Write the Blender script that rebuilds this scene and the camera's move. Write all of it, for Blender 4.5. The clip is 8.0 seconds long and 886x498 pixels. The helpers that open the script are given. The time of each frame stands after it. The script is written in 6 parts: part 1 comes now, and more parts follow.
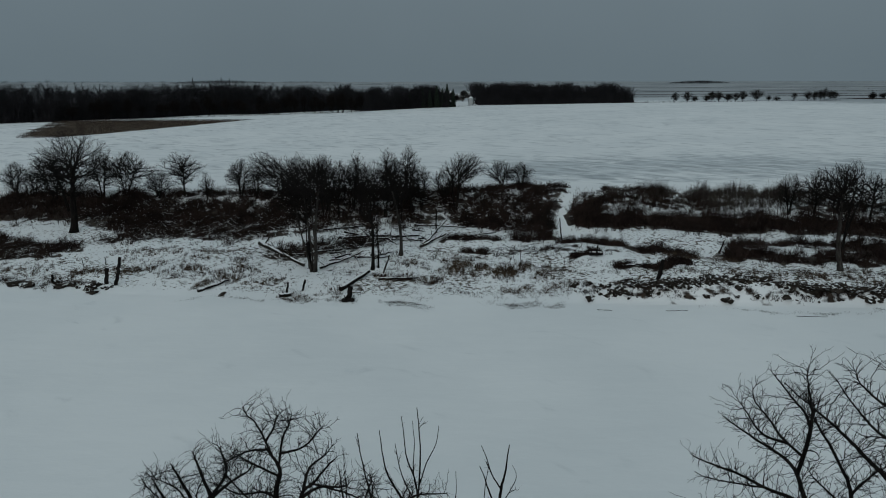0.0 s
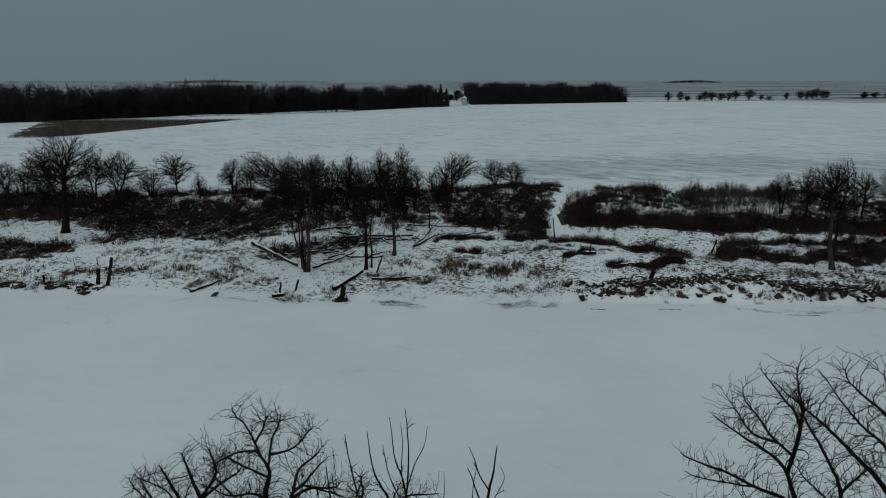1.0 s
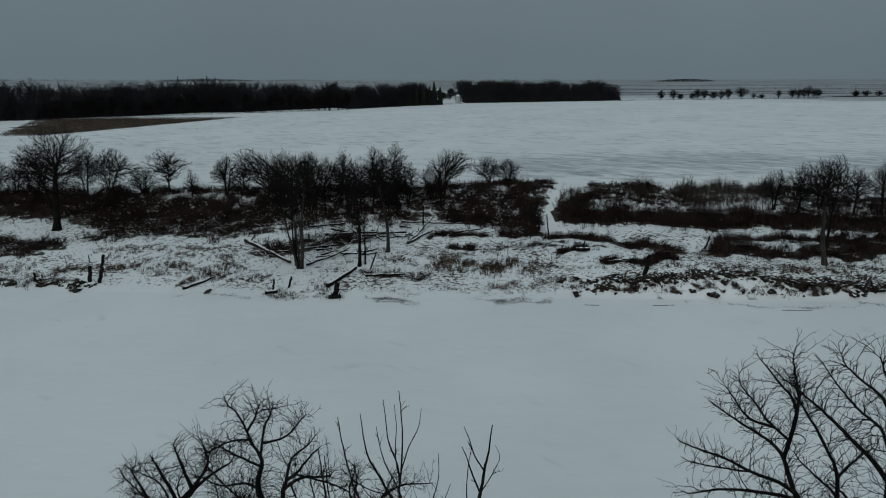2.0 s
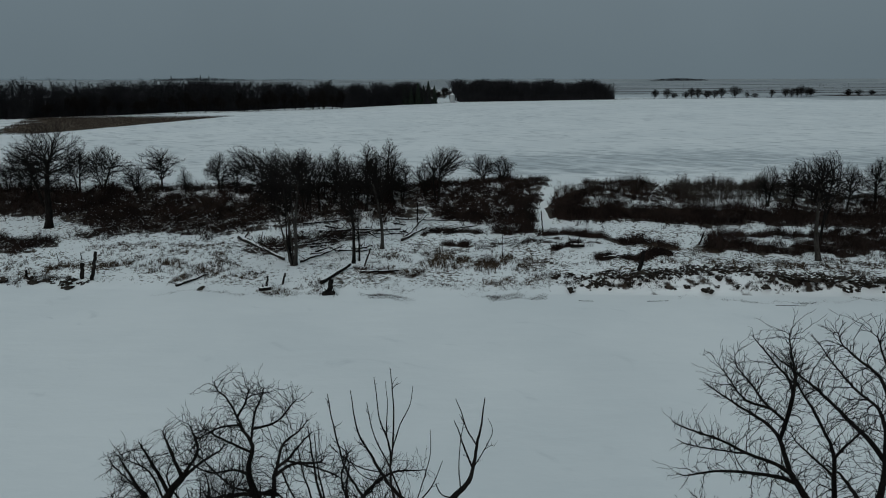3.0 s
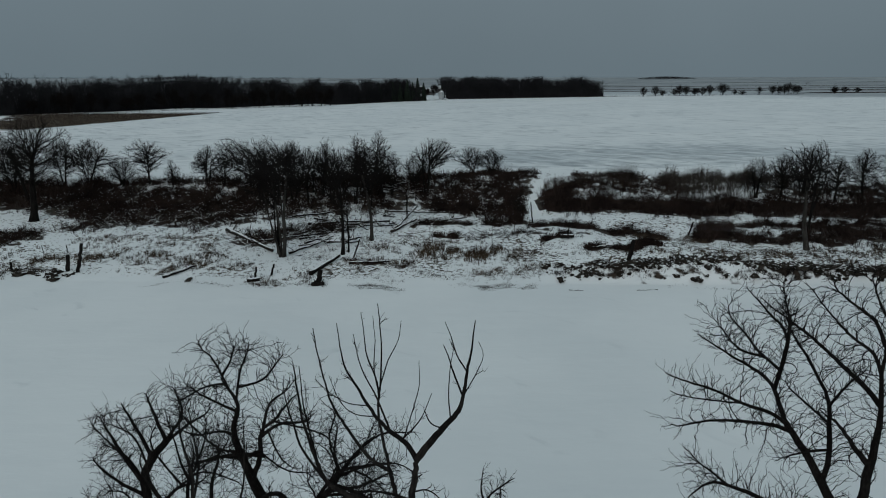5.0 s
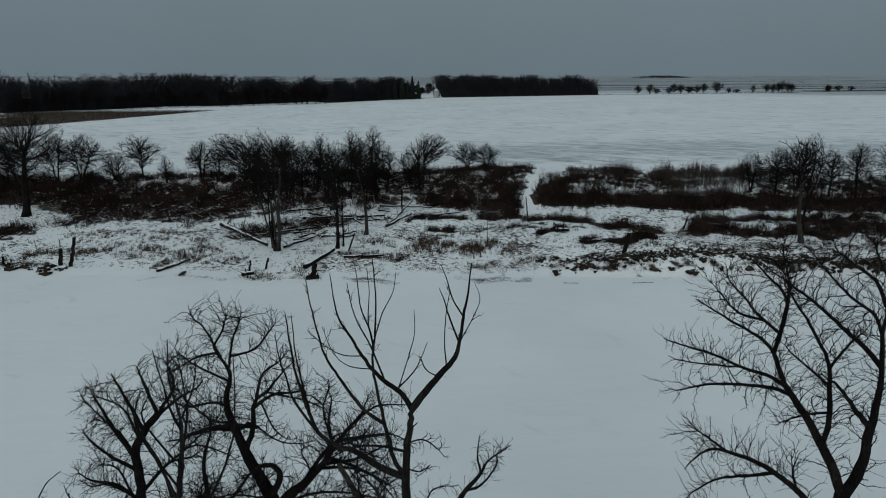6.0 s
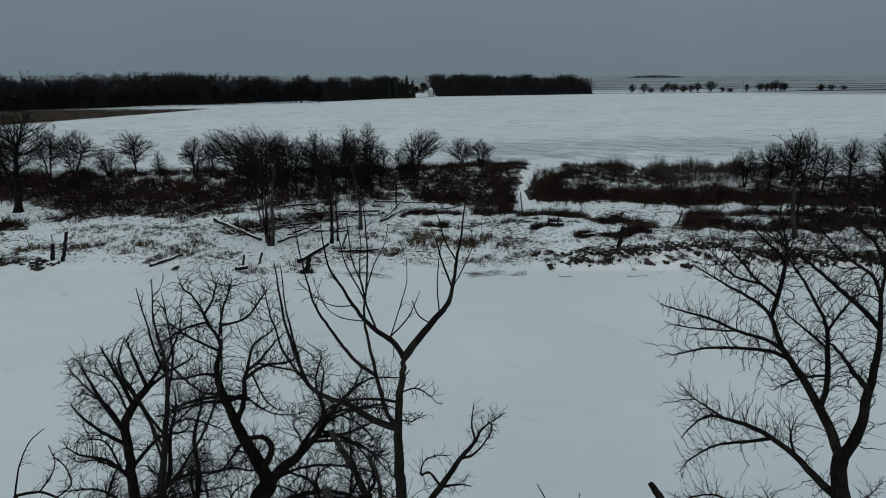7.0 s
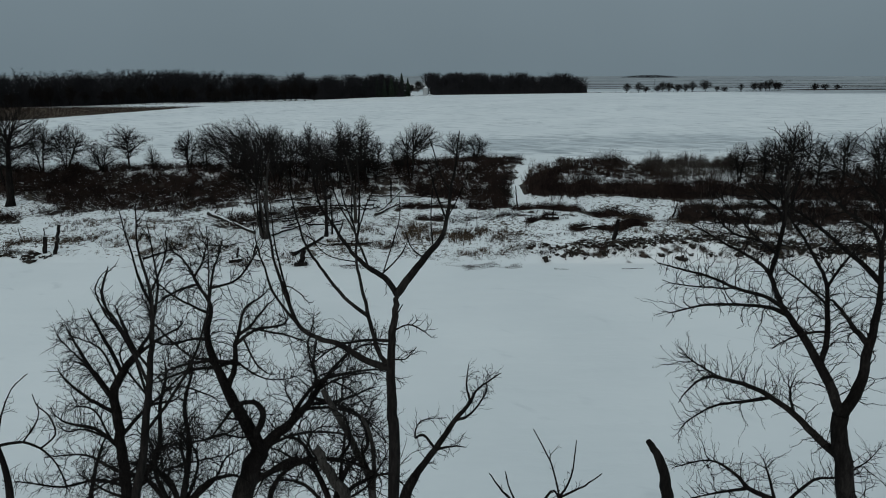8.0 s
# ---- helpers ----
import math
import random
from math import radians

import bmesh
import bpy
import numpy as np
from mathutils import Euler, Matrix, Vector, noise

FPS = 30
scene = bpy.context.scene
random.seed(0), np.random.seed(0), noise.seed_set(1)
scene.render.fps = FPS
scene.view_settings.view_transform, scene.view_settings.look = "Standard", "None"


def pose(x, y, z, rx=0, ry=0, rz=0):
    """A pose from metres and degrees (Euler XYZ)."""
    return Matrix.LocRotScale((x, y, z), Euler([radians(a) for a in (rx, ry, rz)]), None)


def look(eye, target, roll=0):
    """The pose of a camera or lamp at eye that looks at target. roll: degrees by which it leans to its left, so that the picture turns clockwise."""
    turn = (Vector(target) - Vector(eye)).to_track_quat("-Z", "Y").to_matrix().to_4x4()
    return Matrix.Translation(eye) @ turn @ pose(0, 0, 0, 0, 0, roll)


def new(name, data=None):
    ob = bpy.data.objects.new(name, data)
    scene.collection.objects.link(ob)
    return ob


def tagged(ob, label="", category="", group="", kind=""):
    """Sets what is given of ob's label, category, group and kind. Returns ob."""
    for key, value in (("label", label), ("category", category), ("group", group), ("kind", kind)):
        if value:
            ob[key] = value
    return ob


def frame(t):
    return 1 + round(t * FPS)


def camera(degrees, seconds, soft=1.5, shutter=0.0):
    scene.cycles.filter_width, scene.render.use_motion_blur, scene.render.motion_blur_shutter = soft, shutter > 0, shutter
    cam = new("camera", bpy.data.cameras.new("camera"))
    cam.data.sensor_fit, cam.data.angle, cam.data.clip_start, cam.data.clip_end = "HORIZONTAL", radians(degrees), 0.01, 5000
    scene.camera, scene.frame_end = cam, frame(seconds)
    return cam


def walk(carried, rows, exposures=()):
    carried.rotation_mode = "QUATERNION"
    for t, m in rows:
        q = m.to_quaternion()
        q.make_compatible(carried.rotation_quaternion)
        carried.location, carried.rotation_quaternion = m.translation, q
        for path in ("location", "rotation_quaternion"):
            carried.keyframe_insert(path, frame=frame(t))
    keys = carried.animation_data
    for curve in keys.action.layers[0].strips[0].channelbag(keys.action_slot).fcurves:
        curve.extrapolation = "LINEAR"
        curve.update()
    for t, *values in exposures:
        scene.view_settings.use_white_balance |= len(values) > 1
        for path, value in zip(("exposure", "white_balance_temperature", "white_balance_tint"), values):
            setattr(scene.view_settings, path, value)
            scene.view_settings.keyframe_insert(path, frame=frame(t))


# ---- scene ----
cam = camera(64.5, 8.0, soft=1.0)
PATH = [
    (0, (0.27, 2.141, 25.029), (0.274, 4.086, 24.562), -0.1),
    (0.5, (0.306, 2.199, 25.065), (0.319, 4.143, 24.596), -0.1),
    (1, (0.363, 2.206, 25.016), (0.384, 4.15, 24.548), -0.1),
    (1.5, (0.351, 2.236, 24.886), (0.381, 4.18, 24.416), -0.1),
    (3, (0.405, 2.387, 24.277), (0.459, 4.33, 23.804), -0.1),
    (3.5, (0.416, 2.415, 24.102), (0.477, 4.357, 23.628), -0.1),
    (4, (0.406, 2.423, 23.911), (0.475, 4.365, 23.437), -0.1),
    (4.5, (0.421, 2.428, 23.611), (0.497, 4.369, 23.136), -0.1),
    (6, (0.412, 2.474, 22.519), (0.509, 4.413, 22.04), -0.1),
    (6.5, (0.431, 2.489, 22.194), (0.535, 4.428, 21.715), -0.1),
    (7, (0.437, 2.5, 21.8), (0.549, 4.438, 21.321), -0.1),
    (7.5, (0.444, 2.517, 21.353), (0.564, 4.455, 20.874), -0.0),
    (8, (0.452, 2.53, 20.959), (0.578, 4.467, 20.479), -0.0),
]
walk(cam, [(t, look(*p)) for t, *p in PATH], exposures=[(0, 0.04), (3.5, 0.07), (4.5, 0.11), (6.5, 0.23), (8, 0.35)])

# ---- light: an overcast winter sky, dim at the horizon and bright overhead ----
world = bpy.data.worlds.new("overcast_sky")
scene.world = world
world.use_nodes = True
wn, wl = world.node_tree.nodes, world.node_tree.links
wn.clear()
SUN_ELEVATION, SUN_TURN = 28, 200
sky = wn.new("ShaderNodeTexSky")
sky.sky_type, sky.sun_disc = "NISHITA", False
sky.sun_elevation, sky.sun_rotation = radians(SUN_ELEVATION), radians(SUN_TURN)
sky.air_density, sky.dust_density, sky.ozone_density = 1.0, 6.0, 1.0
sky_dim = wn.new("ShaderNodeHueSaturation")
sky_dim.inputs["Saturation"].default_value, sky_dim.inputs["Value"].default_value = 0.35, 0.05
wl.new(sky.outputs[0], sky_dim.inputs["Color"])
way = wn.new("ShaderNodeTexCoord")
split = wn.new("ShaderNodeSeparateXYZ")
wl.new(way.outputs["Generated"], split.inputs[0])
cloud = wn.new("ShaderNodeValToRGB")      # cloud layer, by height over the horizon
cloud.color_ramp.elements[0].position, cloud.color_ramp.elements[0].color = 0.0, (0.127, 0.169, 0.195, 1)
cloud.color_ramp.elements[1].position, cloud.color_ramp.elements[1].color = 1.0, (0.350, 0.425, 0.452, 1)
mid = cloud.color_ramp.elements.new(0.12)
mid.color = (0.136, 0.180, 0.208, 1)
wl.new(split.outputs["Z"], cloud.inputs[0])
puffs = wn.new("ShaderNodeTexNoise")
puffs.inputs["Scale"].default_value, puffs.inputs["Detail"].default_value = 2.2, 4
wl.new(way.outputs["Generated"], puffs.inputs["Vector"])
puff_range = wn.new("ShaderNodeMapRange")
puff_range.inputs["To Min"].default_value, puff_range.inputs["To Max"].default_value = 0.86, 1.14
wl.new(puffs.outputs["Fac"], puff_range.inputs["Value"])
puffed = wn.new("ShaderNodeVectorMath")
puffed.operation = "SCALE"
wl.new(cloud.outputs[0], puffed.inputs[0])
wl.new(puff_range.outputs[0], puffed.inputs["Scale"])
cover = wn.new("ShaderNodeMixRGB")
cover.inputs["Fac"].default_value = 0.92
wl.new(sky_dim.outputs[0], cover.inputs[1])
wl.new(puffed.outputs[0], cover.inputs[2])
back = wn.new("ShaderNodeBackground")
back.inputs["Strength"].default_value = 1.0
wl.new(cover.outputs[0], back.inputs[0])
wout = wn.new("ShaderNodeOutputWorld")
wl.new(back.outputs[0], wout.inputs[0])

sun = new("sun", bpy.data.lights.new("sun", "SUN"))
sun.data.energy, sun.data.angle, sun.data.color = 0.5, radians(40), (1.0, 0.97, 0.93)
sun.matrix_world = look((0, 0, 200), (200 * math.sin(radians(SUN_TURN)) * -1, 200 * math.cos(radians(SUN_TURN)) * -1, 200 - 200 * math.tan(radians(SUN_ELEVATION))))

# ---- materials ----


def material(name, colours, rough=0.9, scale=4.0, detail=6, bump=0.0, bump_scale=30.0, stretch=(1, 1, 1), own=0.0, stems=0.0):
    """Two scales of noise between colours, with fine relief. own, stems: how far single objects, or stems joined in one mesh, differ in brightness."""
    m = bpy.data.materials.new(name)
    m.use_nodes = True
    n, l = m.node_tree.nodes, m.node_tree.links
    b = n["Principled BSDF"]
    b.inputs["Roughness"].default_value = rough
    b.inputs["Specular IOR Level"].default_value = 0.25 if rough < 0.9 else 0.06
    geo = n.new("ShaderNodeNewGeometry")
    mp = n.new("ShaderNodeMapping")
    mp.inputs["Scale"].default_value = stretch
    l.new(geo.outputs["Position"], mp.inputs["Vector"])
    big, fine = n.new("ShaderNodeTexNoise"), n.new("ShaderNodeTexNoise")
    for tex, s in ((big, scale), (fine, scale * 9)):
        tex.inputs["Scale"].default_value, tex.inputs["Detail"].default_value = s, detail
        l.new(mp.outputs[0], tex.inputs["Vector"])
    both = n.new("ShaderNodeMath")
    both.operation = "MULTIPLY_ADD"
    both.inputs[1].default_value = 0.45
    l.new(fine.outputs["Fac"], both.inputs[0])
    shift = n.new("ShaderNodeMath")
    shift.operation = "MULTIPLY"
    shift.inputs[1].default_value = 0.55
    l.new(big.outputs["Fac"], shift.inputs[0])
    l.new(shift.outputs[0], both.inputs[2])
    ramp_node = n.new("ShaderNodeValToRGB")
    els = ramp_node.color_ramp.elements
    els[0].position, els[0].color = 0.36, (*colours[0], 1)
    els[1].position, els[1].color = 0.64, (*colours[-1], 1)
    for k, c in enumerate(colours[1:-1]):
        els.new(0.36 + 0.28 * (k + 1) / (len(colours) - 1)).color = (*c, 1)
    l.new(both.outputs[0], ramp_node.inputs[0])
    colour = ramp_node.outputs[0]
    for amount, random_of in ((own, "ShaderNodeObjectInfo"), (stems, "ShaderNodeNewGeometry")):
        if not amount:
            continue
        info = n.new(random_of)
        rng = n.new("ShaderNodeMapRange")
        rng.inputs["To Min"].default_value, rng.inputs["To Max"].default_value = 1 - amount, 1 + amount
        l.new(info.outputs["Random" if random_of == "ShaderNodeObjectInfo" else "Random Per Island"], rng.inputs["Value"])
        scl = n.new("ShaderNodeVectorMath")
        scl.operation = "SCALE"
        l.new(colour, scl.inputs[0])
        l.new(rng.outputs[0], scl.inputs["Scale"])
        colour = scl.outputs[0]
    l.new(colour, b.inputs["Base Color"])
    if bump:
        tex = n.new("ShaderNodeTexNoise")
        tex.inputs["Scale"].default_value, tex.inputs["Detail"].default_value = bump_scale, 5
        l.new(mp.outputs[0], tex.inputs["Vector"])
        bp = n.new("ShaderNodeBump")
        bp.inputs["Strength"].default_value, bp.inputs["Distance"].default_value = bump, 0.03
        l.new(tex.outputs["Fac"], bp.inputs["Height"])
        l.new(bp.outputs[0], b.inputs["Normal"])
    return m


BARK = material("dark_bark", [(0.005, 0.0044, 0.004), (0.011, 0.0098, 0.009), (0.026, 0.023, 0.021)], 0.95, 3, 6, 0.8, 28, (1, 1, 0.25), 0.25)
PALE_BARK = material("weathered_bark", [(0.016, 0.0145, 0.013), (0.036, 0.033, 0.030), (0.075, 0.069, 0.063)], 0.95, 2.5, 6, 0.8, 22, (1, 1, 0.25), 0.2)
TWIG = material("twig_bark", [(0.007, 0.006, 0.0056), (0.015, 0.0128, 0.0118)], 0.95, 1.5, 3, own=0.25)
# far trees: distance haze is put into the colour, paler and bluer than near bark
HAZED_BARK = material("hazed_woodland_bark", [(0.013, 0.0128, 0.0142), (0.026, 0.0255, 0.028)], 0.95, 0.15, 3)
BRUSH = material("brush_stems", [(0.012, 0.0085, 0.008), (0.024, 0.0165, 0.0148), (0.05, 0.035, 0.029)], 0.95, 0.35, 4, stems=0.6)
SAPLING = material("sapling_stems", [(0.03, 0.025, 0.021), (0.07, 0.061, 0.053)], 0.95, 0.6, 4, stems=0.6)
GRASS = material("dry_grass", [(0.03, 0.0215, 0.015), (0.062, 0.046, 0.033), (0.115, 0.09, 0.066)], 0.95, 0.5, 4, stems=0.6)
DULL_GRASS = material("grey_dry_grass", [(0.024, 0.018, 0.015), (0.058, 0.045, 0.038)], 0.95, 0.4, 4, stems=0.6)
NEEDLES = material("spruce_needles", [(0.012, 0.018, 0.014), (0.03, 0.042, 0.03)], 0.9, 0.8, 4)
SOIL = material("frozen_soil", [(0.012, 0.010, 0.009), (0.028, 0.024, 0.020), (0.06, 0.052, 0.044)], 0.95, 1.4, 6, 0.9, 9)
CAP = material("lying_snow", [(0.74, 0.77, 0.79), (0.83, 0.85, 0.86)], 0.8, 1.2, 5, 0.3, 12)
STEEL = material("galvanised_steel", [(0.30, 0.32, 0.33), (0.42, 0.44, 0.45)], 0.55, 0.7, 4)
SLATE = material("weathered_grey_cladding", [(0.035, 0.037, 0.042), (0.06, 0.063, 0.07)], 0.85, 0.5, 4)
BOARD = material("painted_boards", [(0.06, 0.058, 0.056), (0.12, 0.116, 0.112)], 0.85, 0.6, 5)


def snow_on_top(m, least):
    """Snow caught on the upward faces of a rough lump."""
    n, l = m.node_tree.nodes, m.node_tree.links
    b = n["Principled BSDF"]
    below = b.inputs["Base Color"].links[0].from_socket
    geo, parts, tex, add, step, mix = (n.new("ShaderNode" + k) for k in ("NewGeometry", "SeparateXYZ", "TexNoise", "Math", "MapRange", "Mix"))
    tex.inputs["Scale"].default_value, tex.inputs["Detail"].default_value = 3.5, 5
    add.operation = "ADD"
    step.inputs["From Min"].default_value, step.inputs["From Max"].default_value = least, least + 0.06
    mix.data_type = "RGBA"
    mix.inputs[7].default_value = (0.78, 0.81, 0.83, 1)
    l.new(geo.outputs["Normal"], parts.inputs[0])
    l.new(geo.outputs["Position"], tex.inputs["Vector"])
    l.new(parts.outputs["Z"], add.inputs[0])
    l.new(tex.outputs["Fac"], add.inputs[1])
    l.new(add.outputs[0], step.inputs["Value"])
    l.new(step.outputs[0], mix.inputs[0])
    l.new(below, mix.inputs[6])
    l.new(mix.outputs[2], b.inputs["Base Color"])


snow_on_top(SOIL, 1.46)
GLASS = material("dark_window", [(0.02, 0.022, 0.025), (0.04, 0.045, 0.05)], 0.15, 1, 2)


def ground_material():
    """Snow over ice, bank and field. bare: how far litter shows through; dry: uncut grass; stubble: ploughed field under thin snow."""
    m = bpy.data.materials.new("snow_ground")
    m.use_nodes = True
    n, l = m.node_tree.nodes, m.node_tree.links
    b = n["Principled BSDF"]
    b.inputs["Roughness"].default_value = 0.75
    b.inputs["Specular IOR Level"].default_value = 0.25
    geo = n.new("ShaderNodeNewGeometry")

    def noise_of(scale, detail, stretch=(1, 1, 1), turn=0.0, warp=0.0):
        mp = n.new("ShaderNodeMapping")
        mp.vector_type = "TEXTURE"
        mp.inputs["Scale"].default_value, mp.inputs["Rotation"].default_value = [1 / v for v in stretch], (0, 0, radians(turn))
        l.new(geo.outputs["Position"], mp.inputs["Vector"])
        tex = n.new("ShaderNodeTexNoise")
        tex.inputs["Scale"].default_value, tex.inputs["Detail"].default_value, tex.inputs["Distortion"].default_value = scale, detail, warp
        l.new(mp.outputs[0], tex.inputs["Vector"])
        return tex.outputs["Fac"]

    def attribute(name):
        a = n.new("ShaderNodeAttribute")
        a.attribute_name = name
        return a.outputs["Fac"]

    def sum_of(a, b_, op="ADD"):
        q = n.new("ShaderNodeMath")
        q.operation = op
        for k, v in enumerate((a, b_)):
            if isinstance(v, (int, float)):
                q.inputs[k].default_value = v
            else:
                l.new(v, q.inputs[k])
        return q.outputs[0]

    def step(v, low, high, top=1.0):
        r = n.new("ShaderNodeMapRange")
        r.interpolation_type = "SMOOTHSTEP"
        r.inputs["From Min"].default_value, r.inputs["From Max"].default_value, r.inputs["To Max"].default_value = low, high, top
        l.new(v, r.inputs["Value"])
        return r.outputs[0]

    def mix(fac, a, b_):
        q = n.new("ShaderNodeMixRGB")
        l.new(fac, q.inputs[0]) if not isinstance(fac, float) else None
        for k, v in ((1, a), (2, b_)):
            if isinstance(v, tuple):
                q.inputs[k].default_value = (*v, 1)
            else:
                l.new(v, q.inputs[k])
        return q.outputs[0]

    snow = mix(step(noise_of(0.05, 5), 0.35, 0.65), (0.74, 0.775, 0.79), (0.80, 0.83, 0.84))
    # wind-blown wisps where the ploughed field shows through thin snow
    wisp = sum_of(noise_of(1.0, 10, (0.15, 0.28, 1), -35, 1.0), sum_of(noise_of(1.0, 5, (0.02, 0.02, 1), 20), attribute("stubble"), "MULTIPLY"))
    field = mix(step(noise_of(0.9, 7, (0.2, 0.6, 1), -40), 0.35, 0.65), (0.24, 0.28, 0.31), (0.52, 0.57, 0.60))
    snow = mix(step(wisp, 0.60, 0.98, 0.8), snow, field)
    tuft = mix(step(noise_of(0.7, 5), 0.35, 0.65), (0.042, 0.029, 0.017), (0.12, 0.085, 0.050))
    snow = mix(step(sum_of(noise_of(0.22, 7, (0.5, 1, 1)), attribute("dry")), 0.92, 1.12), snow, tuft)
    litter = mix(step(noise_of(1.3, 6), 0.35, 0.65), (0.016, 0.012, 0.0095), (0.045, 0.033, 0.024))
    bare = sum_of(noise_of(0.55, 8), attribute("bare"))
    snow = mix(step(bare, 0.98, 1.10), snow, litter)
    specks = sum_of(noise_of(2.6, 6, (0.8, 1.2, 1)), sum_of(sum_of(attribute("weeds"), noise_of(0.16, 4), "MULTIPLY"), 0.62, "MULTIPLY"))
    snow = mix(step(specks, 0.82, 0.87), snow, mix(step(noise_of(6.0, 3), 0.4, 0.6), (0.022, 0.017, 0.013), (0.10, 0.078, 0.05)))
    # ploughed land far out, dark under a thin blown cover
    plough = mix(step(noise_of(0.012, 6, (0.4, 1.6, 1), 8), 0.4, 0.6), (0.13, 0.145, 0.155), (0.34, 0.37, 0.39))
    snow = mix(step(attribute("plough"), 0.0, 1.0, 0.85), snow, plough)
    l.new(snow, b.inputs["Base Color"])
    bp = n.new("ShaderNodeBump")
    bp.inputs["Strength"].default_value, bp.inputs["Distance"].default_value = 0.5, 0.25
    l.new(noise_of(0.35, 7, (0.6, 1.3, 1)), bp.inputs["Height"])
    l.new(bp.outputs[0], b.inputs["Normal"])
    return m


# ---- lie of the land ----
EDGE_X = (-400, -53, -10, 20, 45, 90, 400)
EDGE_Y = (118, 85.0, 80.5, 79.5, 78.0, 75.0, 60)
LOW_D, LOW_Z = (0, 2, 6, 12, 27, 31, 42, 46), (0, 0.25, 0.9, 1.5, 2.3, 2.7, 5.8, 6.0)
HIGH_D, HIGH_Z = (0, 1.6, 5, 15, 26, 32, 44, 48), (0, 1.7, 2.3, 2.7, 3.1, 3.8, 5.8, 6.0)


def ramp(v, a, b):
    u = np.clip((v - a) / (b - a), 0, 1)
    return u * u * (3 - 2 * u)


def shore(x, y):
    """Metres inland from the edge of the river ice."""
    return y - np.interp(x, EDGE_X, EDGE_Y)


def land(x, y):
    """Height of the ground: river ice at 0, the far bank, the field at 6, the near bank at 4."""
    d = shore(x, y)
    low, high = np.interp(d, LOW_D, LOW_Z), np.interp(d, HIGH_D, HIGH_Z)
    f = ramp(x, 12, 26)
    z = low * (1 - f) + high * f
    z = z + 0.22 * np.sin(x * 0.21 + 1) * np.sin(y * 0.37 + x * 0.05) * ramp(d, 3, 10) * (1 - ramp(d, 38, 48))
    z = z + 9.0 * ramp(np.hypot(x, y), 900, 4900) ** 1.2
    return z + ramp(-y, -30, -20) * 4.0


# the front edge of the long wood beyond the field
FRONT_X, FRONT_Y = (-420, -330, -214, -167, -119, -62, -30, -4), (234, 271, 320, 348, 392, 436, 480, 515)

def clearing(x):
    """How far the long wood stands back behind its outlying trees."""
    return 26 * ramp(x, -190, -160) * (1 - ramp(x, -75, -50)) * (0.75 + 0.25 * np.sin(x * 0.13)) + 30 * np.exp(-((x + 62) / 10) ** 2)


